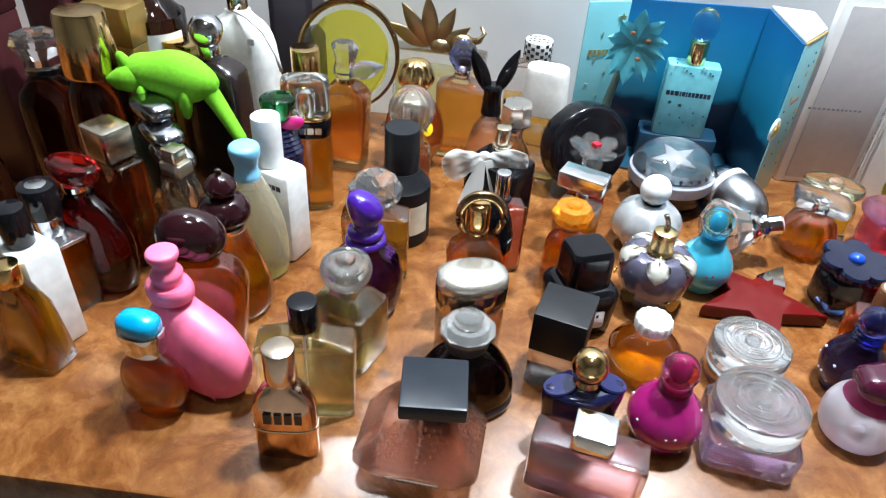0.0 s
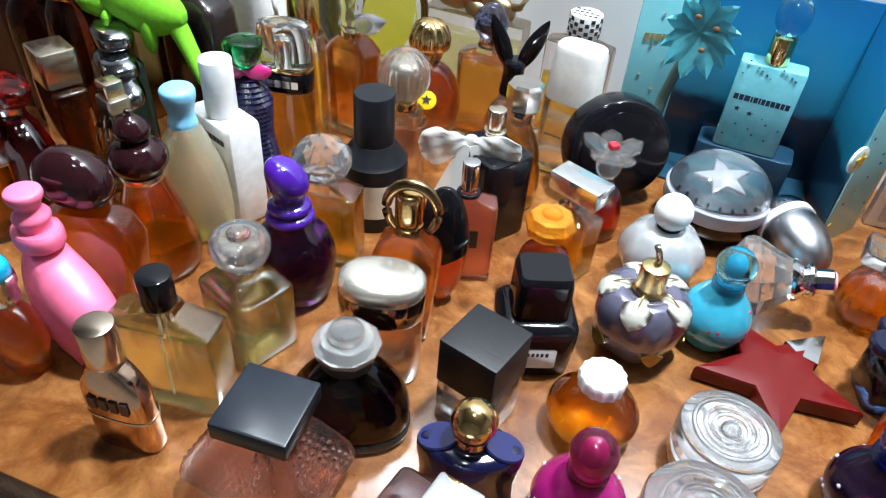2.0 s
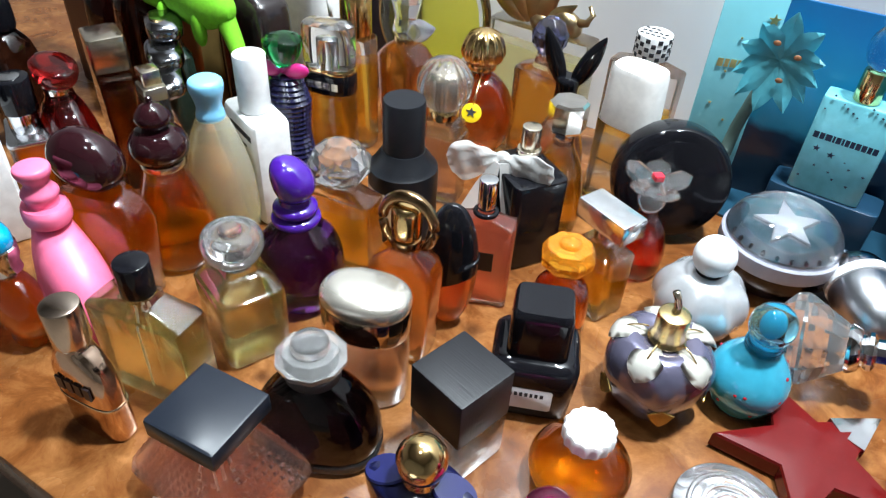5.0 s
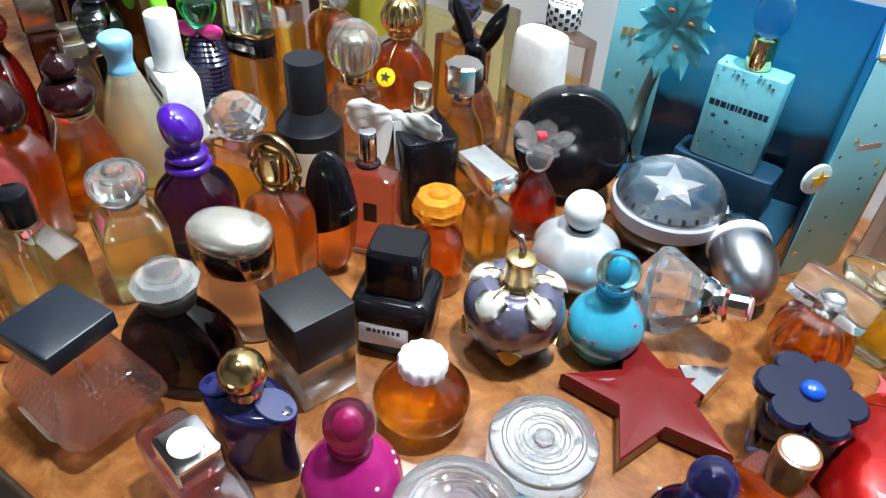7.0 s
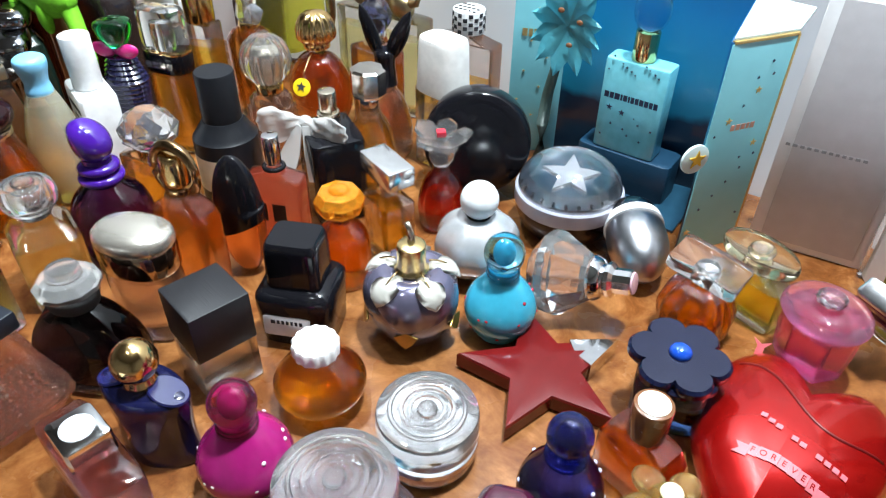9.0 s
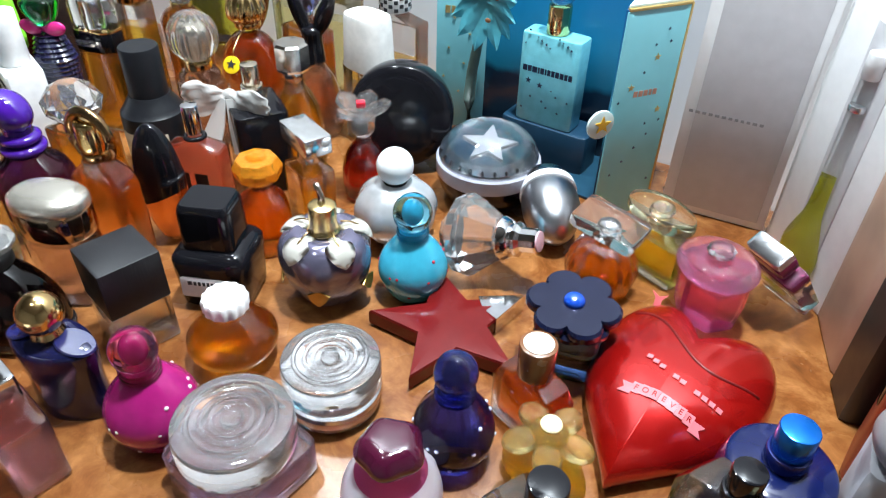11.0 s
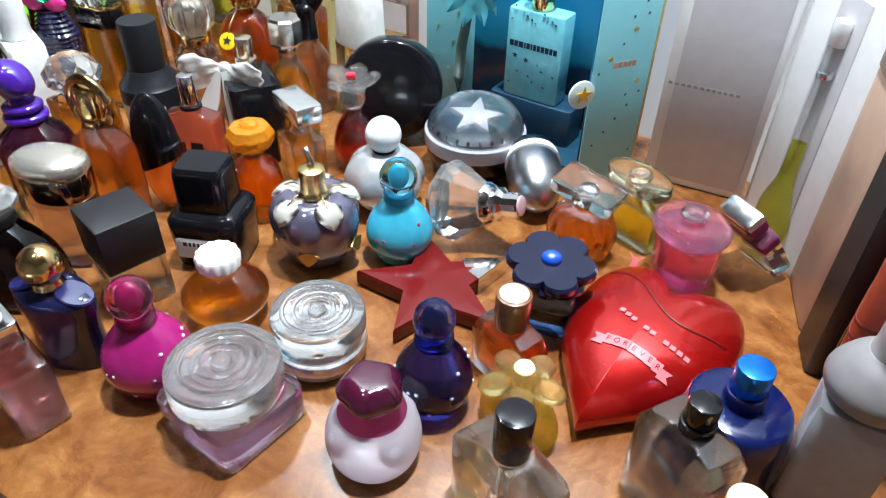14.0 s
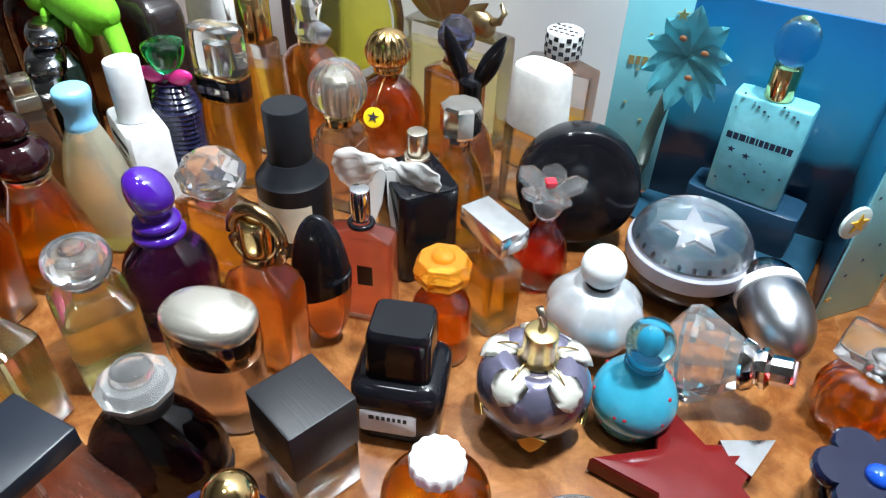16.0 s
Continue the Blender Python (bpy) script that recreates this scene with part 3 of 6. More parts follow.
def egg_bottle():
    t = thing("perfume_bottle", 270, 588, 32, "silver egg shaped bottle lying on its side")
    m = at_mm(0, 0, 20.5, -80)
    part("body", moved(loft(globe(20, 20, 31, 0, 16, -0.99, 0.35), 2, 48), m), plain("dull_silver", (0.42, 0.43, 0.46), 0.3, 1.0), t)
    part("ring", moved(loft([(19.2, 19.2, 10.5), (20.2, 20.2, 11), (19.4, 19.4, 17), (18.2, 18.2, 17.5)], 2, 48), m), plain("frosted_band", (0.66, 0.67, 0.69), 0.5), t)
    part("cap", moved(loft(globe(18.5, 18.5, 17, 17, 12, 0.0, 0.99), 2, 48), m), plain("dark_silver", (0.34, 0.33, 0.36), 0.15, 1.0), t)


def pearl_ball_bottle():
    pearl = plain("pearl_grey_lacquer", (0.60, 0.61, 0.63), 0.22, 0.55, coat=0.4)
    t = thing("perfume_bottle", 182, 528, 0, "pearly grey bulb bottle with white ball stopper")
    bm = loft(globe(28, 28, 23, 22, 16, -0.95, 0.9), 2, 48)
    for v in bm.verts:
        f = 1 + 0.035 * math.cos(8 * math.atan2(v.co.y, v.co.x))
        v.co.x, v.co.y = v.co.x * f, v.co.y * f
    part("body", bm, pearl, t)
    part("collar", loft(drum(7.8, 5, 40, 0.8)), BLACK, t)
    part("ball", loft(globe(12.3, 12.3, 12, 54, 14)), plain("white_frosted_ball", (0.80, 0.82, 0.84), 0.35), t, "frosted white ball stopper")


def apple_bottle():
    skin = plain("violet_silver_glaze", (0.17, 0.16, 0.24), 0.14, 0.6, coat=0.5)
    leaf_mat = plain("ivory_leaf_enamel", (0.74, 0.72, 0.66), 0.2, coat=0.4)
    t = thing("perfume_bottle", 178, 457, 0, "apple shaped violet silver bottle with ivory leaves and gold cap", tall=0.96)
    bm = loft(smooth_rings([(10, 10, 0), (17, 17, 2), (24, 24, 14), (28, 28, 30), (25.5, 25.5, 43), (17, 17, 49), (9, 9, 47)]), 2, 56)
    for v in bm.verts:
        f = 1 + 0.03 * math.cos(5 * math.atan2(v.co.y, v.co.x))
        v.co.x, v.co.y = v.co.x * f, v.co.y * f
    part("body", bm, skin, t)
    for k in range(5):
        a = 72 * k - 100
        bm = bmesh.new()
        rows = []
        for i in range(8):
            s = i / 7
            r, z = 9 + 19.5 * math.sin(min(s * 1.65, 1.57)), 50 - 10 * s ** 2 * 1.1 + 2.5 * math.sin(s * 3)
            w = 10.5 * math.sin(math.pi * min(s * 0.95 + 0.05, 1)) ** 0.7
            rows.append([bm.verts.new(Vector((r * math.cos(q * w / (r + 4)), r * math.sin(q * w / (r + 4)), z + 0.6 - 1.0 * q * q)) * U) for q in (-1, -0.5, 0, 0.5, 1)])
        for x, y in zip(rows, rows[1:]):
            for q in range(4):
                bm.faces.new((x[q], y[q], y[q + 1], x[q + 1]))
        bmesh.ops.solidify(bm, geom=bm.faces[:], thickness=-0.0014)
        leaf = part("leaf", moved(soften(bm, 60), pose(0, 0, 0, 0, 0, a)), leaf_mat, t, "ivory enamel leaf")
        part("vein", moved(tube([(10 + 2.6 * i, 0, 52.6 - 0.24 * i * i) for i in range(6)], 0.5, 6), pose(0, 0, 0, 0, 0, a)), GOLD, leaf)
        low = slab([(0, -7), (5, -4), (8, 0), (5, 4), (0, 7), (-3, 0)], 0, 1.2, bevel=0.4)
        part("gold_leaf", moved(low, pose(0, 0, 0, 0, 0, a + 36) @ at_mm(26.6, 0, 20, 0, 80, 0)), plain("old_gold_paint", (0.55, 0.36, 0.10), 0.25, 0.9) if k == 0 else bpy.data.materials["old_gold_paint"], t)
    part("cap", loft(smooth_rings([(9, 9, 47), (10, 10, 49), (8.3, 8.3, 52), (8.3, 8.3, 64), (7, 7, 66), (3, 3, 67)], 3)), plain("ridged_gold", (0.78, 0.60, 0.28), 0.22, 1.0, relief=0.4, scale=200), t, "ridged gold cap")
    part("stem", tube([(0, 0, 65), (0, 0, 71), (-1, 0, 75), (-3, 0, 79)], [3, 2, 1.8, 2], 10), PALEGOLD, t)


def jewel_ball_bottle(x, y, colour, label, jewel, r=21.5, ball=11.5, glassy=None, body_glass=None, jewels=(0.5, 0.02, 0.04)):
    t = thing("perfume_bottle", x, y, 0, label)
    body = loft(smooth_rings([(9, 9, 0), (15, 15, 1.2), (r, r, 16), (r * 0.92, r * 0.92, 27), (r * 0.6, r * 0.6, 37), (8.5, 8.5, 42), (8, 8, 46)]), 2, 48)
    part("body", body, body_glass or plain(jewel + "_lacquer", colour, 0.14, 0.2, coat=0.7), t)
    for z, rr in ((41.5, 9.6), (44, 9.8), (46.5, 9.6)):
        part("beaded_ring", loft(smooth_rings([(rr - 1.5, rr - 1.5, z - 1.2), (rr, rr, z), (rr - 1.5, rr - 1.5, z + 1.2)])), glassy, t)
    part("ball", loft(globe(ball, ball, ball, 46 + ball * 0.93, 16), 2, 40), glassy, t, "translucent ball stopper")
    part("knob", loft(globe(4.5, 4.5, 6, 46 + ball * 1.0, 10), 2, 24), plain(jewel + "_core", colour, 0.2), t)
    stone = plain(jewel + "_stones", jewels, 0.06, 0.3, coat=0.8)
    for k in range(18):
        a, z = k * 2.399, 9 + (k * 7 % 23)
        rr = np.interp(z, [0, 1.2, 16, 27, 37], [9, 15, r, r * 0.92, r * 0.6])
        part("stone", moved(loft(globe(1.3, 1.3, 1.0, 0, 6), 2, 10), at_mm(rr * math.cos(a), rr * math.sin(a), z)), stone, t)


def gem_bottle():
    t = thing("perfume_bottle", 250, 525, 2, "clear faceted diamond shaped bottle lying on its side")
    m = at_mm(0, 0, 27, 0, 76, 0)
    n = 12
    part("body", moved(faceted([(15, 15, -23), (26, 26, -14), (27, 27, -9), (26, 26, -6), (13, 13, 13), (8, 8, 15)], n, 1), m), BRIGHT, t)
    part("collar", moved(loft([(13, 13, 12), (14, 14, 14), (12, 12, 18), (9, 9, 20)]), m), CHROME, t)
    part("cap", moved(faceted([(8, 8, 19), (11, 11, 22), (11, 11, 24), (8, 8, 26), (8, 8, 35), (7, 7, 36)], 12), m), CHROME, t)
    part("cap_end", moved(loft(drum(6.5, 1.5, 35.5, 0.4)), m), plain("pink_end", (0.55, 0.33, 0.38), 0.3), t)


def pumpkin_bottle():
    t = thing("perfume_bottle", 321, 550, 12, "ribbed amber pumpkin bottle with clear glass block stopper", tall=0.93)
    rings = smooth_rings([(10, 10, 0), (19, 19, 3), (22, 22, 18), (17, 17, 33), (8, 8, 38), (7, 7, 41)])
    shape = [((1 + 0.05 * math.cos(12 * a)) * math.cos(a), (1 + 0.05 * math.cos(12 * a)) * math.sin(a)) for a in np.linspace(0, 2 * math.pi, 72, endpoint=False)]
    filled(t, rings, fill=AMBER, level=0.86, wall=1.5, base=3, shape=shape)
    part("collar", loft(drum(7.5, 4, 40, 0.6)), CHROME, t)
    part("stopper", moved(loft(block(43, 27, 9, 0, 1.2), 12, 48), at_mm(0, 0, 46, 6, 8, -22)), CRYSTAL, t, "clear glass block stopper")
    part("knob", loft(globe(7, 7, 5, 45, 8)), CRYSTAL, t)


def yellow_oval_bottle():
    t = thing("perfume_bottle", 344, 585, -24, "pale yellow glass bottle with oval yellow stopper", tall=1.06)
    filled(t, block(48, 22, 27, 0, 2) + [(8, 7, 30), (6, 6, 34)], 9, 48, LEMON, 0.8, 3, 6)
    part("collar", loft(drum(7, 4, 31, 0.6)), PALEGOLD, t)
    part("stopper", moved(loft(block(50, 27, 9, 0, 3), 2, 48), at_mm(0, 0, 36, 8, 0, 0)), glass("yellow_glass", (0.98, 0.97, 0.66)), t, "oval yellow glass stopper")
    part("knob", loft(globe(8, 8, 6, 41, 8)), glass("rosy_core_glass", (0.96, 0.80, 0.74), body=0.1), t)


def pink_jar():
    pink = glass("pink_glass", (1.0, 0.58, 0.82), 0.0, body=0.04, clear=0.15)
    t = thing("perfume_bottle", 386, 557, -30, "faceted hot pink glass bottle with round pink top", tall=0.97)
    part("body", faceted([(18, 14, 0), (20, 16, 2), (22, 18, 20), (22, 18, 32), (14, 12, 37)], 6, 5, 0.3), pink, t)
    part("perfume", faceted([(16, 12, 4), (18, 14, 18), (18, 14, 28)], 6, 5, 0.3), fluid("pink_perfume", (1.0, 0.40, 0.66), 0.03), t)
    part("top_disc", moved(loft(smooth_rings([(14, 12, -4), (24, 20, 0), (24, 20, 4), (15, 13, 8)]), 2, 48), at_mm(0, 0, 38, 10, 0, 0)), pink, t, "round pink glass top")
    part("stopper", moved(cut_crystal(8.5, 0, 9, 8), at_mm(0, -1, 46)), CRYSTAL, t)


def purple_stripe_bottle():
    t = thing("perfume_bottle", 438, 611, -36, "small clear bottle with purple cap leaning on the white box")
    m = at_mm(0, -14, 6, 38, 0, 0)
    part("body", moved(loft(block(36, 14, 40, 0, 2), 10, 40), m), CLEAR, t)
    part("cap", moved(loft(block(26, 13, 16, 40, 1.5), 10, 40), m), SILVER, t)
    plum = plain("plum_foil", (0.22, 0.02, 0.10), 0.2, 0.4)
    part("band", moved(loft(block(26.6, 13.6, 9, 42, 0.8), 10, 40), m), plum, t, "plum foil band")
    part("label", moved(loft(block(36.6, 14.6, 7, 30, 0.8), 10, 40), m), plum, t)


def heart_outline(w, h, n=96):
    pts = []
    for i in range(n):
        a = 2 * math.pi * i / n
        pts.append((w * math.copysign(abs(math.sin(a)) ** 2.1, math.sin(a)) * 0.5, h * (13 * math.cos(a) - 3.5 * math.cos(2 * a) - 2 * math.cos(3 * a) - math.cos(4 * a)) / 29))
    return pts


def heart_box():
    red = plain("metallic_red_lacquer", (0.42, 0.006, 0.005), 0.24, 0.65, vary=0.04, coat=0.7)
    t = thing("perfume_bottle", 387, 478, -9, "glossy metallic red heart bottle lying flat")
    puff = puffy(heart_outline(94, 140), 0, 35, 9)
    tree = BVHTree.FromBMesh(puff)

    def on_top(x, y, lift=0.5):
        """Where the domed face lies under a point, as a frame with z along its normal."""
        spot, up = tree.ray_cast(Vector((x * U, y * U, 1)), Vector((0, 0, -1)))[:2]
        across = (Vector((1, 0, 0)) - up * up.x).normalized()
        turn = Matrix((across, up.cross(across), up)).transposed().to_4x4()
        return Matrix.Translation(spot + up * lift * U) @ turn

    part("body", puff, red, t)
    line = []
    for i in range(25):
        u = i / 24
        x, y = -37 + 76 * u, 20 - 16 * u + 9 * math.sin(u * 6.0 + 0.9)
        line.append(on_top(x, y, 0.1).translation / U)
    part("lid_seam", tube([(q.x, q.y, q.z / RISE) for q in line], 0.7, 8), plain("dark_red_seam", (0.10, 0.004, 0.004), 0.4), t)
    pinkish = plain("pink_print", (0.60, 0.13, 0.15), 0.4)
    for k in range(11):
        if k not in (3, 6):
            bars(t, on_top(-13 + 4.0 * k, -11 - 0.7 * k + 0.09 * (k - 5) ** 2), [3.0], 2.6, 1, pinkish, thick=0.4)
    for k in range(7):
        u = k - 3
        cell = bars(t, on_top(4 + 4.6 * u, -29 - 0.06 * u * u), [4.65], 6.0, 1, pinkish, "ribbon_print", 0.5)
        curve = bpy.data.curves.new("word", "FONT")
        curve.body, curve.size, curve.extrude, curve.align_x, curve.align_y = "FOREVER"[k], 4.3 * U, 0.15 * U, "CENTER", "CENTER"
        word_ob = bpy.data.objects.new("word", curve)
        mesh = bpy.data.meshes.new_from_object(word_ob)
        bpy.data.objects.remove(word_ob)
        bm = bmesh.new()
        bm.from_mesh(mesh)
        part("letter", moved(bm, on_top(4 + 4.6 * u, -29 - 0.06 * u * u, 0.9)), red, cell)
    for side in (-1, 1):
        part("ribbon_end", moved(slab([(-4, -3), (3, -3), (3, 3), (-4, 3), (-1.5, 0)], 0, 0.5, bevel=0.1), on_top(4 + side * 18, -30.8, 0.3) @ pose(0, 0, 0, 0, 0, 0 if side < 0 else 180)), pinkish, t)
    part("arrow", moved(slab([(-2, 0), (2, 0), (2, 7), (5, 11), (0, 8.5), (-5, 11), (-2, 7)], 0, 1.2, bevel=0.3), at_mm(-34, 52, 10, 60, 0, 8)), pinkish, t, "small pink arrow")


def petal_flower(r, n=6, depth=0.26):
    return [((r * (1 - depth + depth * abs(math.cos(n * a / 2)) ** 0.6)) * math.cos(a), (r * (1 - depth + depth * abs(math.cos(n * a / 2)) ** 0.6)) * math.sin(a)) for a in np.linspace(0, 2 * math.pi, 96, endpoint=False)]


def flower_bottle():
    navy = plain("navy_flower_plastic", (0.006, 0.008, 0.026), 0.2, coat=0.15, shine=0.4)
    t = thing("perfume_bottle", 327, 479, 10, "navy blue bottle with large dark flower cap")
    part("body", loft(block(37, 35, 30, 0, 4), 5, 48), glass("navy_glass", (0.05, 0.10, 0.24), 0.02), t)
    part("neck", loft(drum(9, 8, 29, 0.8)), CHROME, t)
    cap = part("cap", moved(slab(petal_flower(26), 0, 6.5, bevel=1.6), at_mm(0, 0, 36, 4, 0, 0)), navy, t, "navy six petal flower cap")
    part("gem", moved(loft(globe(6, 6, 4, 0, 8), 2, 28), at_mm(0, 0, 42.8)), plain("blue_gem", (0.01, 0.08, 0.55), 0.08, 0.3, coat=0.9), cap, "shiny blue gem")
    part("lower_petals", moved(slab(petal_flower(21), 0, 5, bevel=1.4), at_mm(2, -2, 31, 0, 0, 30)), navy, cap)


def star_bottle():
    red = plain("dark_red_glaze", (0.11, 0.006, 0.006), 0.12, vary=0.06, shine=0.4)
    t = thing("perfume_bottle", 262, 462, 0, "dark red glass star bottle lying flat with silver point")
    corners = []
    for k in range(10):
        a, r = radians(56 + 36 * k), 49 if k % 2 == 0 else 21.5
        corners.append((r * math.cos(a), r * math.sin(a)))
    bm = loft([(0.97, 0.97, 0.2), (1, 1, 1.4), (1, 1, 9.5), (0.97, 0.97, 11), (0.5, 0.5, 12.6), (0.02, 0.02, 13.2)], shape=corners, degrees=14)
    part("body", bm, red, t)
    ux, uy = math.cos(radians(56)), math.sin(radians(56))
    tip = [(50.5, 0), (24, 11.2), (21, 0), (24, -11.2)]
    silver = slab([(ux * x - uy * y, uy * x + ux * y) for x, y in tip], 0.1, 12.4, bevel=0.6)
    part("point", silver, plain("mirror_point", (0.75, 0.76, 0.78), 0.1, 1.0), t, "silver mirrored star point")


def black_cube_bottle():
    mat, nodes, links, shader = nodes_of("charcoal_grained_wood")
    coord = nodes.new("ShaderNodeTexCoord")
    stretch = nodes.new("ShaderNodeMapping")
    stretch.inputs["Scale"].default_value = (40, 900, 40)
    grain = nodes.new("ShaderNodeTexNoise")
    set_in(grain, Scale=1.0, Detail=3)
    bump = nodes.new("ShaderNodeBump")
    set_in(bump, Strength=0.22, Distance=0.0005)
    links.new(coord.outputs["Object"], stretch.inputs["Vector"])
    links.new(stretch.outputs["Vector"], grain.inputs["Vector"])
    links.new(grain.outputs["Fac"], bump.inputs["Height"])
    links.new(bump.outputs["Normal"], shader.inputs["Normal"])
    set_in(shader, Base_Color=(0.010, 0.010, 0.012, 1), Roughness=0.45, Specular_IOR_Level=0.3)
    t = thing("perfume_bottle", 106, 371, -16, "clear square bottle under a big black cube cap")
    filled(t, block(33, 33, 29, 0, 1.0), fill=WATER, level=0.86, wall=3.5, base=6, shape=BOXY)
    part("cap", loft(block(34, 34, 29, 29.3, 0.6), shape=BOXY), mat, t, "grained black cube cap")


def label_bottle():
    t = thing("perfume_bottle", 121, 426, 22, "glossy black square bottle with white paper label")
    part("body", loft([(20, 18, 0), (21.5, 19.5, 2), (23, 21, 26), (23, 21, 33), (21, 19, 36), (18, 16, 38)], 6, 48), BLACK, t)
    part("cap", loft([(15, 13, 37), (16, 14, 38), (15.5, 13.5, 61), (14.5, 12.5, 65), (13.5, 11.5, 66)], 8, 48), BLACK, t)
    label = part("label", moved(loft(block(28, 14, 0.8, 0, 0.2), 20, 48), at_mm(-3, -21.0, 17, 86)), plain("white_label", (0.66, 0.65, 0.66), 0.6), t, "white paper label")
    bars(label, at_mm(-3, -21.7, 20, 86), [2.6, 1.6, 1.6, 1.6, 1.4, 1.6, 1.8], 2.6, 1.1)
    bars(label, at_mm(-3, -21.5, 14.5, 86), [6, 5, 6], 1.0, 0.9)


def oval_bottle():
    t = thing("perfume_bottle", 45, 379, 16, "oval peach glass bottle with large champagne gold cap", tall=0.99)
    filled(t, [(21, 14.5, 0), (22.5, 16, 2), (22.5, 16, 40), (21, 15, 46)], 2.3, 56, BLUSH, 0.9, 2, 6)
    part("band", loft([(22.8, 16.3, 46), (23.3, 16.8, 47), (23.3, 16.8, 61), (22.8, 16.3, 62)], 2.3, 56), plain("brown_gold_mirror", (0.50, 0.38, 0.27), 0.08, 1.0), t, "mirrored brown gold band")
    part("cap", loft(smooth_rings([(23, 16.5, 62), (23.3, 16.8, 65), (22, 15.6, 69), (16, 11, 71.5), (3, 2, 72.5)]), 2.3, 56), plain("satin_champagne", (0.80, 0.75, 0.66), 0.26, 0.85, vary=0.03, scale=20), t, "satin champagne cap")


def dark_gem_cap_bottle():
    t = thing("perfume_bottle", 46, 336, 22, "dark plum bottle with black ribbon and faceted clear cap")
    part("body", loft(smooth_rings([(25, 15, 2), (30, 19, 4), (32, 20, 15), (29, 18.5, 28), (20, 14, 41), (10, 9, 49)]), 2.6, 48), glass("dark_plum_glass", (0.03, 0.012, 0.016), 0.02), t)
    part("base", loft(smooth_rings([(27, 17, 0), (31.5, 20, 1.5), (32.5, 21, 6), (31, 19.5, 8)]), 2.6, 48), CLEAR, t, "thick clear glass base")
    part("ribbon", loft(smooth_rings([(9, 9, 47), (13, 12, 49), (13, 12, 54), (10, 10, 56)])), plain("black_ribbon", (0.008, 0.008, 0.009), 0.7), t, "black ribbon")
    part("ribbon_end", moved(loft(block(9, 3, 16, 0, 1), 6, 24), at_mm(-16, -4, 38, 0, 35, 10)), bpy.data.materials["black_ribbon"], t)
    part("cap", faceted([(10, 10, 56), (16.5, 16.5, 59), (17, 17, 62), (13, 13, 66), (8, 8, 66.5)], 10, 5), glass("ice_glass", (0.99, 0.99, 0.98), ior=1.55, relief=0.01, body=0.15, clear=0.05), t, "faceted clear cap")
    part("knob", loft(smooth_rings([(8, 8, 65), (9, 9, 67), (8, 8, 71), (5, 5, 71.5)]), 2, 32), CRYSTAL, t)


def textured_fan_bottle():
    t = thing("perfume_bottle", 26, 291, -4, "broad based blush glass bottle with diamond relief and flat black cap")
    blush = glass("blush_glass", (0.985, 0.87, 0.83), 0.0, clear=0.35)
    rings = [(25, 20, 0), (27, 22, 2), (36, 27, 15), (35, 26, 19), (27, 20, 32), (18, 14, 45), (12, 10, 50), (8, 8, 53)]
    part("body", loft(rings, 9, 64), blush, t)
    part("perfume", loft(inset(rings, 3.5, 6, 36), 7, 48), BLUSH, t)
    mesh = bpy.data.meshes.new("stud")
    stud = faceted([(2.1, 2.1, -0.4), (0.1, 0.1, 0.8)], 4, 5, 0.785)
    stud.to_mesh(mesh)
    stud.free()
    mesh.materials.append(blush)
    heights, wide, deep = [r[2] for r in rings], [r[0] for r in rings], [r[1] for r in rings]
    for side in range(4):
        for row in range(8):
            z = 18 + row * 3.4
            along = np.interp(z, heights, wide if side % 2 == 0 else deep) - 6
            out = np.interp(z, heights, deep if side % 2 == 0 else wide)
            count = max(int(along * 2 / 4.0), 1)
            for k in range(count):
                ob = new("stud", mesh)
                ob.parent = t
                ob.matrix_local = pose(0, 0, 0, 0, 0, 90 * side) @ at_mm((k - (count - 1) / 2) * 4.0, -out, z, 58, 0, 0)
    part("neck", moved(loft(drum(8, 5, 53, 0.6)), at_mm(4, -2, 0)), CHROME, t)
    part("dip_tube", loft([(0.9, 0.9, 6), (0.9, 0.9, 52)], 2, 8), WHITE, t)
    label = part("label", moved(loft(block(30, 8, 0.8, 0, 0.2), 20, 40), at_mm(0, -25.6, 9, 118)), PAPER, t, "cream paper label")
    bars(label, at_mm(0, -26.3, 8.6, 118), [2, 2, 2, 2, 2, 2, 2, 2], 3.4, 1.1)
    part("cap", moved(loft(block(36, 36, 10, 0, 0.9), shape=BOXY), at_mm(6, -3, 55.5, 0, 0, 8)), plain("navy_black_cap", (0.010, 0.013, 0.020), 0.3, vary=0.05, shine=0.35), t, "flat black square cap")


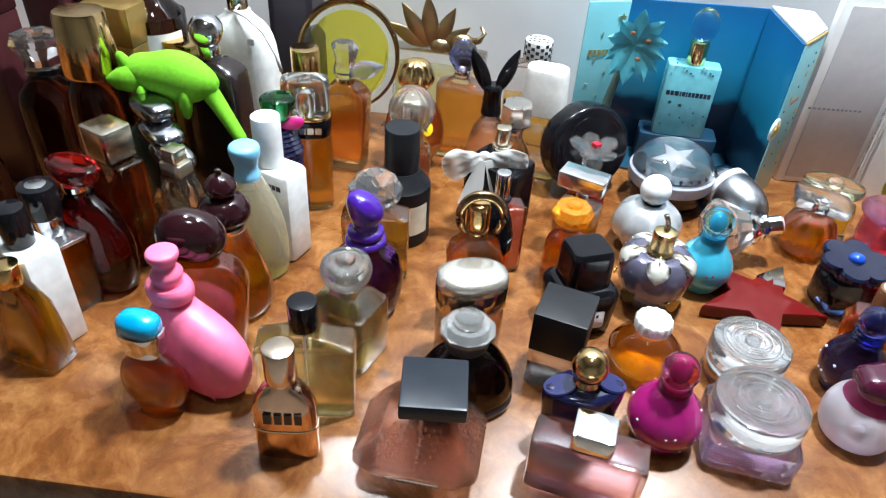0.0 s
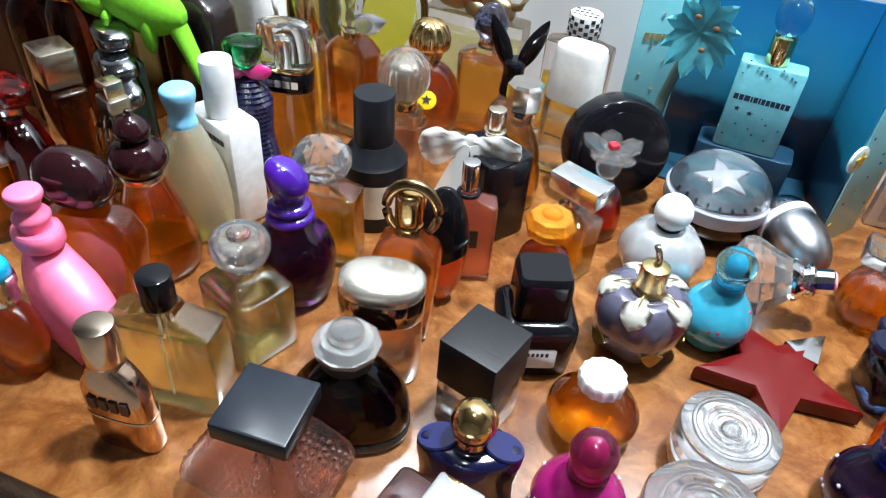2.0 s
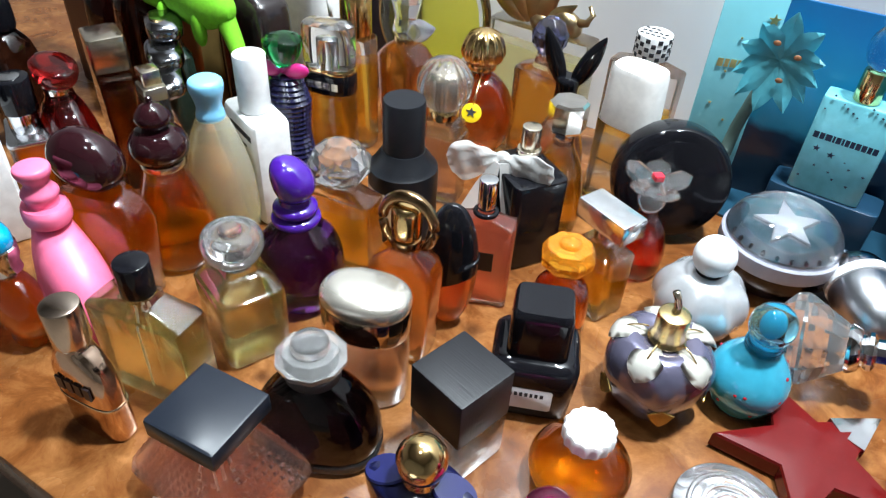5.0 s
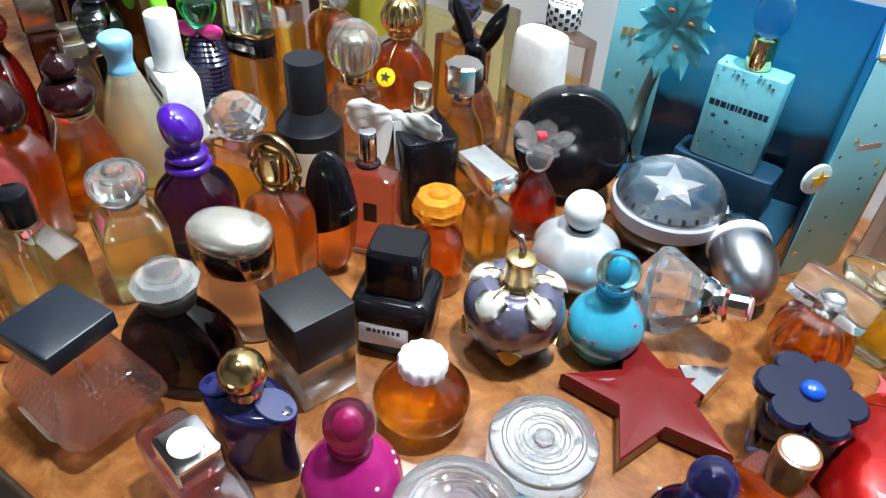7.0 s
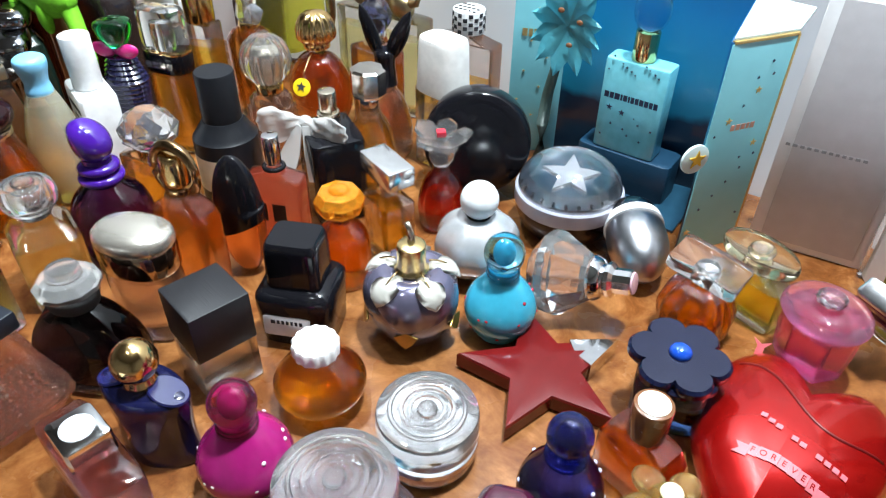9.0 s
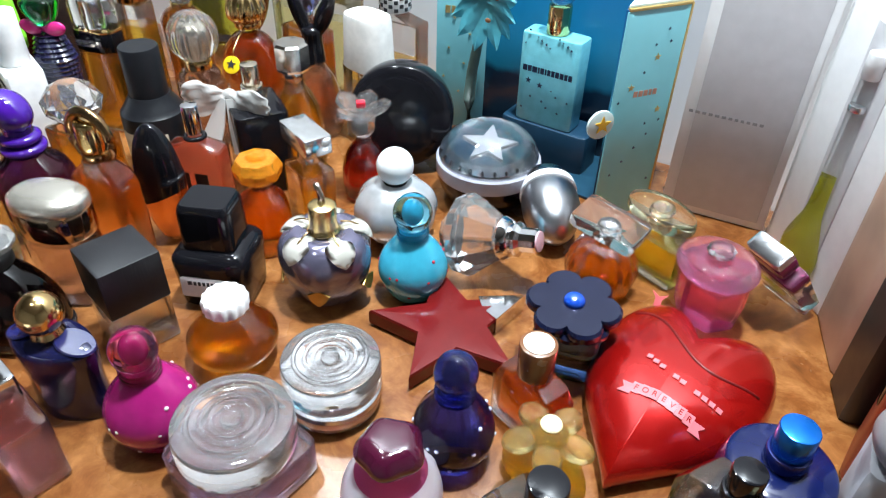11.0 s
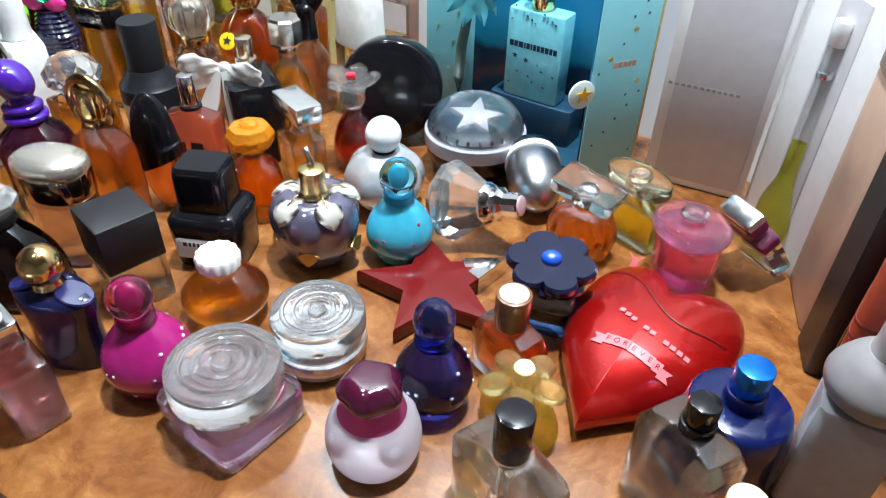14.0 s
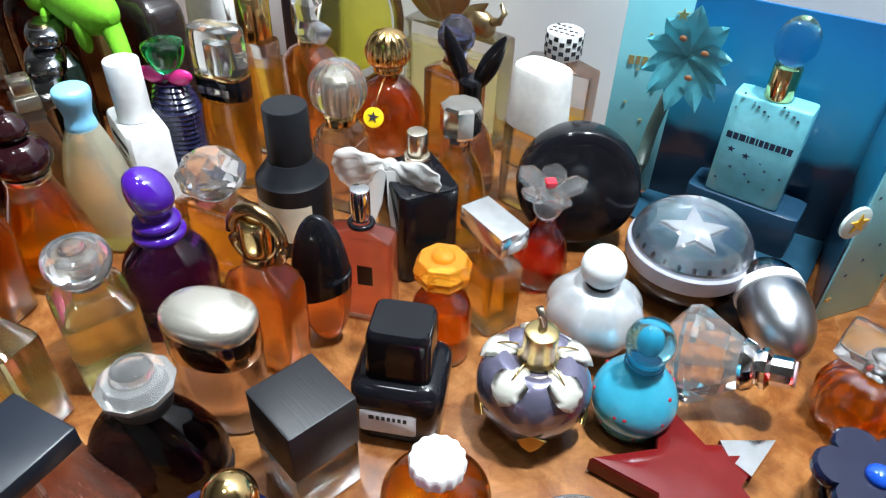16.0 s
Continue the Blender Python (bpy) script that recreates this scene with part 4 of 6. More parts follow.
def gold_ball_bottle():
    t = thing("perfume_bottle", 117, 319, 12, "navy blue flat bottle with polished gold ball cap")
    part("body", loft(smooth_rings([(22, 13, 0), (24, 14.5, 2), (23, 14, 20), (25, 15, 38), (23, 13.5, 44), (12, 8, 46), (6, 6, 48)]), 1.6, 56), plain("navy_lacquer", (0.006, 0.007, 0.035), 0.12, coat=0.5, shine=0.4), t)
    for side in (-1, 1):
        part("shoulder", moved(loft([(9.5, 7, 0), (10.5, 8, 1.2), (9.8, 7.4, 2.2)], 2, 40), at_mm(side * 14.5, 0, 44, 0, side * 17, 0)), plain("blue_shoulder", (0.012, 0.014, 0.075), 0.14, coat=0.3) if side < 0 else bpy.data.materials["blue_shoulder"], t, "glossy blue oval shoulder")
    part("collar", loft([(6, 6, 47), (8, 8, 48), (7, 7, 51)]), GOLD, t)
    part("ball", loft(globe(10.8, 10.8, 10.8, 59.5, 16), 2, 40), GOLD, t, "polished gold ball cap")
    part("ring_emblem", moved(tube([(7 * math.cos(a), 0, 7 * math.sin(a)) for a in np.linspace(0, 6.283, 24, endpoint=False)], 1.1, 8, True), at_mm(-10, -10.2, 22, 0, 0, -28)), GOLD, t)


def white_cap_bottle():
    t = thing("perfume_bottle", 166, 386, 0, "round amber glass bottle with fluted white cap", tall=0.98)
    filled(t, smooth_rings([(11, 11, 0), (17, 17, 2), (24, 24, 11), (24, 24, 19), (15, 15, 29), (9, 9, 33), (8.5, 8.5, 35)]), 2, 48, fluid("golden_amber", (1.0, 0.55, 0.06)), 0.5, 2.5, 4)
    shape = [((1 + 0.035 * math.cos(14 * a)) * math.cos(a), (1 + 0.035 * math.cos(14 * a)) * math.sin(a)) for a in np.linspace(0, 2 * math.pi, 84, endpoint=False)]
    part("cap", loft([(10, 10, 34), (12, 12, 36), (12.3, 12.3, 42), (11.5, 11.5, 43.5), (6, 6, 43.8)], shape=shape), plain("fluted_white", (0.84, 0.83, 0.82), 0.4), t, "fluted white cap")


def pink_block_bottle():
    t = thing("perfume_bottle", 120, 284, -12, "pale pink glass block bottle with silver square cap", tall=0.945)
    filled(t, block(64, 25, 40, 0, 2.5), 10, 56, fluid("pale_pink_perfume", (0.96, 0.70, 0.74)), 0.85, 4, 6, shell("pale_pink_glass", (0.96, 0.80, 0.84)))
    part("cap", loft(block(23, 21, 14, 40.3, 1), 14, 48), CHROME, t, "silver square cap")
    part("cap_inlay", loft(drum(7.5, 0.8, 54.1, 0.3)), plain("white_inlay", (0.75, 0.75, 0.80), 0.25), t)


def disc_on_square_bottle():
    t = thing("perfume_bottle", 223, 330, -8, "lilac square glass base with thick clear disc stopper", tall=1.03)
    part("base", loft(block(54, 52, 20, 0, 2), 10, 56), glass("lilac_glass", (0.90, 0.78, 0.92), 0.01), t, "lilac square glass base")
    part("perfume", loft(block(44, 42, 11, 5, 2), 8, 48), fluid("lilac_perfume", (0.93, 0.80, 0.93)), t)
    spiral_disc(t, 27.5, 20.3, 38)


def spiral_disc(t, r, z0, z1):
    stopper = part("stopper", loft(smooth_rings([(r * 0.9, r * 0.9, z0), (r, r, z0 + 2.5), (r, r, z1 - 3), (r * 0.93, r * 0.93, z1), (r * 0.62, r * 0.62, z1 - 0.6), (r * 0.5, r * 0.5, z1 - 2)], 3), 2, 64), BRIGHT, t, "thick clear glass disc stopper")
    for f in (0.72, 0.50, 0.34):
        pts = [(r * f * math.cos(a), r * f * math.sin(a), z1 + 0.2) for a in np.linspace(0, 2 * math.pi, 40, endpoint=False)]
        part("ridge", tube(pts, 1.3, 8, True), CRYSTAL, stopper)
    part("knob", loft(globe(r * 0.2, r * 0.2, 4, z1 - 0.5, 8)), BRIGHT, stopper)


def clear_disc_bottle():
    t = thing("perfume_bottle", 233, 388, 0, "low round clear glass bottle with swirled disc top", tall=1.05)
    part("body", loft(smooth_rings([(20, 20, 0), (24, 24, 2), (25, 25, 8), (22, 22, 13)]), 2, 56), CLEAR, t)
    part("band", loft([(25.2, 25.2, 9), (25.8, 25.8, 10), (25.2, 25.2, 12)], 2, 56), SILVER, t)
    part("perfume", loft(drum(18, 7, 4, 1)), BLUSH, t)
    spiral_disc(t, 25.5, 13.2, 30)


def pearl_petal_bottle():
    t = thing("perfume_bottle", 295, 349, 0, "frosted pearl white bottle with petals and dark plum cap", tall=0.9)
    pearl = glass("pearl_frost", (0.90, 0.86, 0.93), 0.3, body=0.28, clear=0.1)
    part("body", loft(smooth_rings([(12, 12, 0), (20, 20, 3), (23, 23, 16), (20, 20, 29), (12, 12, 38), (9, 9, 41)]), 2, 48), pearl, t)
    for k in range(4):
        a = 90 * k + 62
        part("petal", moved(loft(globe(6, 5, 8, 0, 10), 2, 24), pose(0, 0, 0, 0, 0, a) @ at_mm(0, -17.5, 23, -14, 0, 0)), pearl, t)
    part("shoulder", loft(smooth_rings([(17, 17, 32), (15, 15, 36), (11, 11, 40)]), 2, 40), glass("plum_shoulder_glass", (0.62, 0.18, 0.36), 0.02, clear=0.5), t, "plum tinted shoulder")
    part("collar", loft(drum(9, 3, 40, 0.7)), PALEGOLD, t)
    bm = loft(smooth_rings([(9, 9, 42), (14, 14, 46), (14.5, 14.5, 51), (10, 10, 57), (3, 3, 58)]), 2, 48)
    for v in bm.verts:
        f = 1 + 0.06 * math.cos(5 * math.atan2(v.co.y, v.co.x))
        v.co.x, v.co.y = v.co.x * f, v.co.y * f
    part("cap", bm, plain("plum_cap", (0.05, 0.004, 0.018), 0.1, coat=0.9), t, "dark plum cap")


def brown_cap_bottle():
    t = thing("perfume_bottle", 328, 426, -22, "amber angular glass bottle with brown round cap", tall=1.05)
    filled(t, [(18, 9, 0), (19.5, 10.5, 2), (20, 10.5, 26), (16, 9, 33), (8, 8, 35), (7, 7, 37)], 8, 48, AMBER, 0.7, 2, 4, shell("amber_glass", (0.95, 0.70, 0.45)))
    part("cap", loft(drum(9.2, 18, 36, 0.8)), plain("brown_cap", (0.16, 0.06, 0.022), 0.25, coat=0.4), t, "brown plastic cap")
    part("cap_disc", loft(drum(7.4, 1, 53.5, 0.3)), plain("cream_disc", (0.80, 0.70, 0.54), 0.35), t)


def yellow_flower_bottle():
    gold = glass("golden_glass", (0.99, 0.90, 0.50), 0.02, body=0.06, clear=0.35)
    t = thing("perfume_bottle", 348, 398, -14, "golden yellow glass bottle with flower shaped stopper", tall=0.89)
    filled(t, smooth_rings([(10, 9, 0), (20, 11, 2), (22, 12, 12), (16, 10, 26), (8, 7, 32)]), 2.4, 48, LEMON, 0.8, 2, 4, gold)
    stopper = part("stopper", loft(globe(9, 8, 8, 40, 10)), gold, t, "golden glass flower stopper")
    for k in range(5):
        a = 72 * k + 15
        part("petal", moved(loft(globe(9, 7, 5, 0, 8), 2, 24), pose(0, 0, 0, 0, 0, a) @ at_mm(13, 0, 37, 0, 12, 0)), gold, stopper)
    part("knob", loft(globe(5, 5, 3, 47, 6)), plain("cream_knob", (0.86, 0.78, 0.50), 0.2), stopper)


def dark_cap_clear_bottle():
    t = thing("perfume_bottle", 363, 352, -28, "clear slanted glass bottle with dark cylinder cap", tall=0.92)
    filled(t, block(50, 30, 40, 0, 2) + [(12, 9, 44), (8, 8, 46)], 9, 48, WATER, 0.75, 3, 7)
    part("collar", loft(drum(8.4, 3, 45, 0.6)), CHROME, t)
    part("cap", loft(drum(8.2, 26, 47, 0.9)), BLACK, t, "dark cylinder cap")
    part("dip_tube", loft([(0.8, 0.8, 6), (0.8, 0.8, 44)], 2, 8), WHITE, t)


def angular_clear_bottle():
    t = thing("perfume_bottle", 426, 392, -34, "clear angular glass bottle with small black cap", tall=1.08)
    filled(t, [(20, 12, 0), (21, 13, 2), (21, 13, 44), (17, 10, 50), (7, 7, 52)], 10, 48, WATER, 0.7, 3, 6)
    part("collar", loft(drum(7.6, 5, 51, 0.8)), BLACK, t)
    part("cap", loft(drum(6.6, 11, 55, 0.8)), BLACK, t)


def blue_disc_bottle():
    t = thing("perfume_bottle", 440, 426, -20, "round cobalt blue bottle with metallic blue cap", tall=0.9)
    part("body", loft(smooth_rings([(18, 18, 0), (24, 24, 3), (25, 25, 30), (23, 23, 46), (20, 20, 50), (9, 9, 52)], 3), 2, 56), plain("cobalt_glass_paint", (0.003, 0.007, 0.05), 0.14, coat=0.3, shine=0.4), t)
    part("collar", loft(drum(9, 9, 51, 0.8)), plain("dark_blue_collar", (0.006, 0.014, 0.12), 0.2, 0.4), t)
    part("cap", loft(drum(8, 15, 60, 1)), plain("metallic_blue", (0.01, 0.16, 0.62), 0.2, 0.7), t, "metallic blue cap")


def grey_mushroom_bottle():
    grey = plain("warm_grey_plastic", (0.20, 0.185, 0.19), 0.4)
    t = thing("perfume_bottle", 483, 434, 0, "warm grey bulb cap bottle on a white body", tall=1.05)
    part("body", loft(block(34, 28, 60, 0, 2), 9, 40), plain("white_grey_card", (0.34, 0.34, 0.37), 0.5), t)
    part("bulb", loft(smooth_rings([(12, 12, 60.3), (18, 18, 65), (20, 20, 72), (15, 15, 81), (9.5, 9.5, 86)]), 2, 48), grey, t)
    part("stem", loft(smooth_rings([(9.2, 9.2, 84), (8.4, 8.4, 94), (9.2, 9.2, 112), (8.8, 8.8, 114)]), 2, 40), plain("pale_grey_stem", (0.42, 0.41, 0.42), 0.35), t)


def amber_front_bottle():
    t = thing("perfume_bottle", 452, 372, -30, "clear and amber glass bottle near the table front")
    filled(t, block(40, 26, 36, 0, 2) + [(8, 8, 40), (7, 7, 42)], 8, 48, PEACH, 0.8, 3, 5)
    part("cap", loft(drum(8, 10, 42, 0.8)), plain("yellow_clear_cap", (0.70, 0.66, 0.40), 0.2), t)


def red_round_box():
    red = plain("brick_red_leatherette", (0.30, 0.045, 0.018), 0.36, relief=0.2)
    t = thing("gift_box", 498, 488, -10, "tall brick red square box with grooves and round hole", "gift box")
    part("body", loft(block(48, 44, 112, 0, 3), 7, 48), red, t)
    # Grooves and hole are painted shade: darker raised bands and a black disc.
    for z in (62, 70):
        part("groove", loft([(24.2, 22.2, z), (24.5, 22.5, z + 1), (24.2, 22.2, z + 2)], 7, 48), plain("groove_shade", (0.16, 0.02, 0.01), 0.5) if z == 62 else bpy.data.materials["groove_shade"], t)
    part("hole_dark", moved(loft([(8, 8, 0), (9, 9, 0.8), (7, 7, 1.4)], 2, 32), at_mm(-23.4, -4, 50, 0, -90, 0)), BLACK, t)


def white_box():
    card = plain("white_box_card", (0.78, 0.78, 0.79), 0.45, vary=0.04)
    grey = plain("pale_grey_card", (0.52, 0.51, 0.53), 0.4, vary=0.05)
    t = thing("gift_box", 404, 676, 0, "open white gift box holding a long necked flask", "gift box")
    # left leaf, hinged on the spine, and the tray that holds the flask
    left = part("left_leaf", moved(loft(block(74, 9, 172, 0, 0.8), 24, 56), at_mm(-38, -5, 0, 0, 0, 3)), card, t, "white card leaf of the box")
    part("grey_panel", moved(loft(block(60, 1.2, 160, 6, 0.3), 24, 56), at_mm(-37, -10.4, 0, 0, 0, 3)), grey, left, "pale grey inner panel")
    bars(left, at_mm(-47, -11.8, 76, 90, 0, 3), [2.6, 3, 2.6, 2.6, 2.8, 2.8, 2.4, 2.2, 2.2, 2.2, 2.8, 2.6], 2.0, 1.6, plain("grey_print", (0.24, 0.24, 0.25), 0.5))
    part("acrylic_edge", moved(loft(block(8, 10, 168, 2, 1), 8, 40), at_mm(2, -12, 0)), CLEAR, left)
    right = part("right_leaf", moved(loft(block(84, 22, 172, 0, 1), 24, 56), at_mm(31.7, -42.6, 0, 0, 0, -57.6)), card, t, "white card leaf with the flask")
    m = at_mm(31.7, -42.6, 0, 0, 0, -57.6) @ at_mm(4, -14, 0)
    part("recess", moved(loft(block(30, 2, 152, 8, 0.4), 12, 48), at_mm(31.7, -42.6, 0, 0, 0, -57.6) @ at_mm(4, -10.8, 0)), grey, right)
    rings = smooth_rings([(8, 6, 10), (17, 7, 13), (18, 7.5, 26), (12, 6.5, 40), (6, 5.4, 54), (4.8, 4.8, 80), (4.8, 4.8, 136)], 3)
    flask = part("flask", moved(loft(rings, 2, 32), m), CLEAR, right, "long necked clear glass flask")
    part("perfume", moved(loft(inset(rings, 1, 13, 76), 2, 32), m), fluid("olive_perfume", (0.72, 0.70, 0.02)), flask)
    part("stopper", moved(loft(drum(5.4, 14, 134, 1)), m), plain("white_frost_stopper", (0.76, 0.77, 0.78), 0.3), flask)
    part("ring", moved(loft(drum(5.3, 3.5, 116, 0.5)), m), SILVER, flask)


def lidded_box(t, w, d, h, material):
    part("body", loft(block(w, d, h * 0.8, 0, 1.2), 20, 48), material, t)
    part("lid", loft(block(w + 1.2, d + 1.2, h * 0.2, h * 0.8 + 0.2, 1.2), 20, 48), material, t)


def tan_box():
    t = thing("gift_box", 466, 574, -75, "tall tan brown box standing beside the white box", "gift box")
    lidded_box(t, 54, 24, 172, plain("tan_board", (0.46, 0.30, 0.22), 0.4, vary=0.35, scale=14))
    t = thing("gift_box", 487, 532, -75, "tall black box beside the tan box", "gift box")
    lidded_box(t, 30, 46, 168, plain("black_board", (0.02, 0.017, 0.017), 0.4))


def star_shape(r):
    return [((r if k % 2 == 0 else r * 0.42) * math.cos(math.pi / 2 + math.pi * k / 5), (r if k % 2 == 0 else r * 0.42) * math.sin(math.pi / 2 + math.pi * k / 5)) for k in range(10)]


def holiday_box():
    aqua = plain("aqua_card", (0.22, 0.60, 0.68), 0.3, vary=0.1, scale=20, coat=0.3)
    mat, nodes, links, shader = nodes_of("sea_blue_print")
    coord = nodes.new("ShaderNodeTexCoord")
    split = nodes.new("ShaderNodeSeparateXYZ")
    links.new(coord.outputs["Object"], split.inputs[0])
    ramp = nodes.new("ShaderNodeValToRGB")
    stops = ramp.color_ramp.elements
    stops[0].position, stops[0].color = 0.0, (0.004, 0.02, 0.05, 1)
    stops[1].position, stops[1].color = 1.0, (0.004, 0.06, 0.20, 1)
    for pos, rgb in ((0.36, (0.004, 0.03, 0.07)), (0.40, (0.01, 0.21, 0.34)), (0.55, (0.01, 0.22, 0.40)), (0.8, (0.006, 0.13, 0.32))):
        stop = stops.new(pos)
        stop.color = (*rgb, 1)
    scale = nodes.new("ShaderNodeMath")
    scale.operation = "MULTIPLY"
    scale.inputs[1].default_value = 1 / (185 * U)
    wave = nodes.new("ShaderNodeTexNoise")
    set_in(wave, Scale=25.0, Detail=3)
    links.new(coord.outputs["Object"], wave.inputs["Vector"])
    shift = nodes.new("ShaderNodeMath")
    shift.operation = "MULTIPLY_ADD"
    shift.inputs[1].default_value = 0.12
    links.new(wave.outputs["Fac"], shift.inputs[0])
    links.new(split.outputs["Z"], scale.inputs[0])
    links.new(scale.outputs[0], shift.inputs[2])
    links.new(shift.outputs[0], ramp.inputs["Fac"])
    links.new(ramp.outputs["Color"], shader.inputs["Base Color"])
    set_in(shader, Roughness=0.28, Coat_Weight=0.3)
    sea = mat
    gilt = plain("gilt_edge", (0.70, 0.50, 0.20), 0.35, 0.8)
    ink = plain("navy_print", (0.01, 0.02, 0.06), 0.4)
    H = 146
    t = thing("gift_box", 0, 0, 0, "open aqua card gift box with palm tree scene", "gift box")
    hinge_left, corner, front_edge, outer_edge = (160, 700), (286, 706), (291, 618), (320, 656)

    def panel(name, a, b, height, material, label, parent=t, thick=2.6):
        length, turn = math.hypot(b[0] - a[0], b[1] - a[1]), math.degrees(math.atan2(b[1] - a[1], b[0] - a[0]))
        m = at_mm(a[0], a[1], 0, 0, 0, turn)
        return part(name, moved(loft(block(length, thick, height, 0, 0.5), 30, 56), m @ at_mm(length / 2, 0, 0)), material, parent, label), m

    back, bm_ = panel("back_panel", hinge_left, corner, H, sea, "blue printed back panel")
    left, lm = panel("left_flap", hinge_left, (121, 686), H - 2, aqua, "aqua card flap with stars")
    lm = lm @ pose(0, 0, 0, 0, 0, 180)
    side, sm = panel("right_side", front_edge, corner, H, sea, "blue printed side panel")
    front, fm = panel("front_flap", front_edge, outer_edge, H - 1, aqua, "aqua card outer flap with gilt edge")
    part("gilt_edge", moved(loft(block(1.8, 3.4, H, 0, 0.3), 12, 24), fm @ at_mm(47, 0, 0)), gilt, front)
    part("gilt_rim", moved(loft(block(47, 3.4, 1.8, H - 1, 0.3), 12, 24), fm @ at_mm(24, 0, 0)), gilt, front)
    part("top_lid", slab([front_edge, outer_edge, (322, 700), corner], H + 0.3, H + 2.4, bevel=0.4), plain("pale_aqua_card", (0.66, 0.80, 0.80), 0.4), t, "pale card lid strip")
    part("base", slab([hinge_left, (150, 660), (282, 640), corner], 0, 2, bevel=0.3), plain("dark_teal_floor", (0.008, 0.04, 0.07), 0.35), t)
    for k in range(16):
        u, v = (k * 37 % 41) + 3, 18 + (k * 53 % 115)
        mark = moved(slab(star_shape(2.6 if k % 4 == 0 else 1.1), 0, 0.5, bevel=0.1), fm @ at_mm(u, -1.6, v, 90, 0, 0))
        part("star", mark, gilt if k % 4 == 0 else ink, front)
    for k in range(9):
        mark = moved(slab(star_shape(4.5 if k == 0 else 1.4), 0, 0.5, bevel=0.15), lm @ at_mm(-6 - (k * 17 % 30), -1.6, 128 - k * 12 if k else 130, 90, 0, 0))
        part("star", mark, gilt, left)
    bars(left, lm @ at_mm(-20, -1.8, 98, 90, 0, 0), [4, 3, 4, 2, 3, 3, 4], 6, 1, gilt)
    bars(front, fm @ at_mm(24, -1.8, 92, 90, 0, 0), [3, 3, 3, 2, 3], 4, 1, plain("coral_print", (0.60, 0.30, 0.22), 0.4))
    moon = part("moon", moved(loft(drum(10, 2, 0, 0.4), 2, 40), fm @ at_mm(-8, -1.8, 76, 90, 0, 0)), plain("pale_moon_card", (0.62, 0.76, 0.76), 0.4), front, "pale round card moon")
    part("moon_star", moved(slab(star_shape(6.5), 0, 0.9, bevel=0.2), fm @ at_mm(-7, -3.8, 76, 90, 0, 0)), plain("bright_gold_star", (0.80, 0.50, 0.06), 0.3, 0.5), moon)
    # palm
    palm = plain("palm_card", (0.13, 0.54, 0.63), 0.35, coat=0.3)
    trunk_pts = [(154, 686, 0), (153, 686, 30), (155, 686, 56), (160, 686, 84), (168, 686, 110)]
    tree = part("palm", tube(trunk_pts, [6, 5, 4.4, 3.8, 3.2], 12), plain("palm_trunk_card", (0.10, 0.16, 0.14), 0.4), t, "moulded card palm tree")
    for k, (a, size) in enumerate(((88, 34), (56, 36), (28, 31), (2, 28), (-28, 27), (-62, 30), (-98, 34), (-135, 28), (-172, 27), (150, 31), (122, 33))):
        bm = bmesh.new()
        rows = []
        wx, wz = math.cos(radians(a)), math.sin(radians(a))
        for i in range(9):
            f = i / 8
            along, w = size * f, 8.0 * math.sin(math.pi * min(0.12 + f * 0.88, 1)) ** 0.9 + 0.2
            cx, cz = 168 + along * wx, 112 + along * wz - 9 * f * f * abs(wx)
            rows.append([bm.verts.new(Vector((cx - wz * q * w, 681 - 0.5 * (k % 4) - 8 * f - (1 - abs(q)) * 1.6, (cz + wx * q * w) * RISE)) * U) for q in (-1, -0.5, 0, 0.5, 1)])
        for x, y in zip(rows, rows[1:]):
            for q in range(4):
                bm.faces.new((x[q], x[q + 1], y[q + 1], y[q]))
        bmesh.ops.solidify(bm, geom=bm.faces[:], thickness=0.0010)
        part("frond", soften(bm, 25), palm, tree)
    for x, z in ((178, 118), (172, 101), (163, 124)):
        part("coconut", loft(globe(2.6, 0.6, 1.8, 0, 6), 2, 12), plain("coconut_print", (0.30, 0.13, 0.06), 0.4) if x == 178 else bpy.data.materials["coconut_print"], tree).matrix_local = at_mm(x, 674, z)
    stand = plain("teal_step_card", (0.008, 0.036, 0.07), 0.35)
    part("pedestal", moved(loft(block(74, 30, 32, 0, 1), 12, 48), at_mm(228, 684, 0, 0, 0, -4)), stand, t, "dark teal card pedestal")
    bottle = thing("perfume_bottle", 226, 681, -4, "flat aqua blue bottle with gold cap on the card pedestal", z=32.2)
    skin = plain("aqua_lacquer", (0.18, 0.58, 0.67), 0.22, coat=0.4)
    part("body", loft(block(48, 20, 68, 0, 1.6), 12, 56), skin, bottle)
    part("cap", loft(drum(8.5, 20, 68.3, 0.8)), GOLD, bottle, "shiny gold cap")
    part("bulb", loft(globe(12.5, 12.5, 15, 102, 12), 2, 40), glass("aqua_glass", (0.25, 0.72, 0.88), 0.04), bottle, "aqua glass bulb")
    bars(bottle, at_mm(0, -10.3, 42, 90, 0, 0), [3.5, 3, 4, 1.4, 3, 1.4, 2.6, 2.6, 3, 3, 2.6, 3], 4.6, 0.7, ink)
    for k in range(20):
        mark = slab(star_shape(2.6 if k in (3, 9) else (1.2 if k % 3 else 0.8)), 0, 0.4, bevel=0.1)
        part("star", moved(mark, at_mm(-20 + (k * 29 % 41), -10.2, 8 + (k * 43 % 26 if k % 2 else 52 + k * 43 % 12), 90, 0, 0)), ink, bottle)

# ---- rows at the back and the left ----


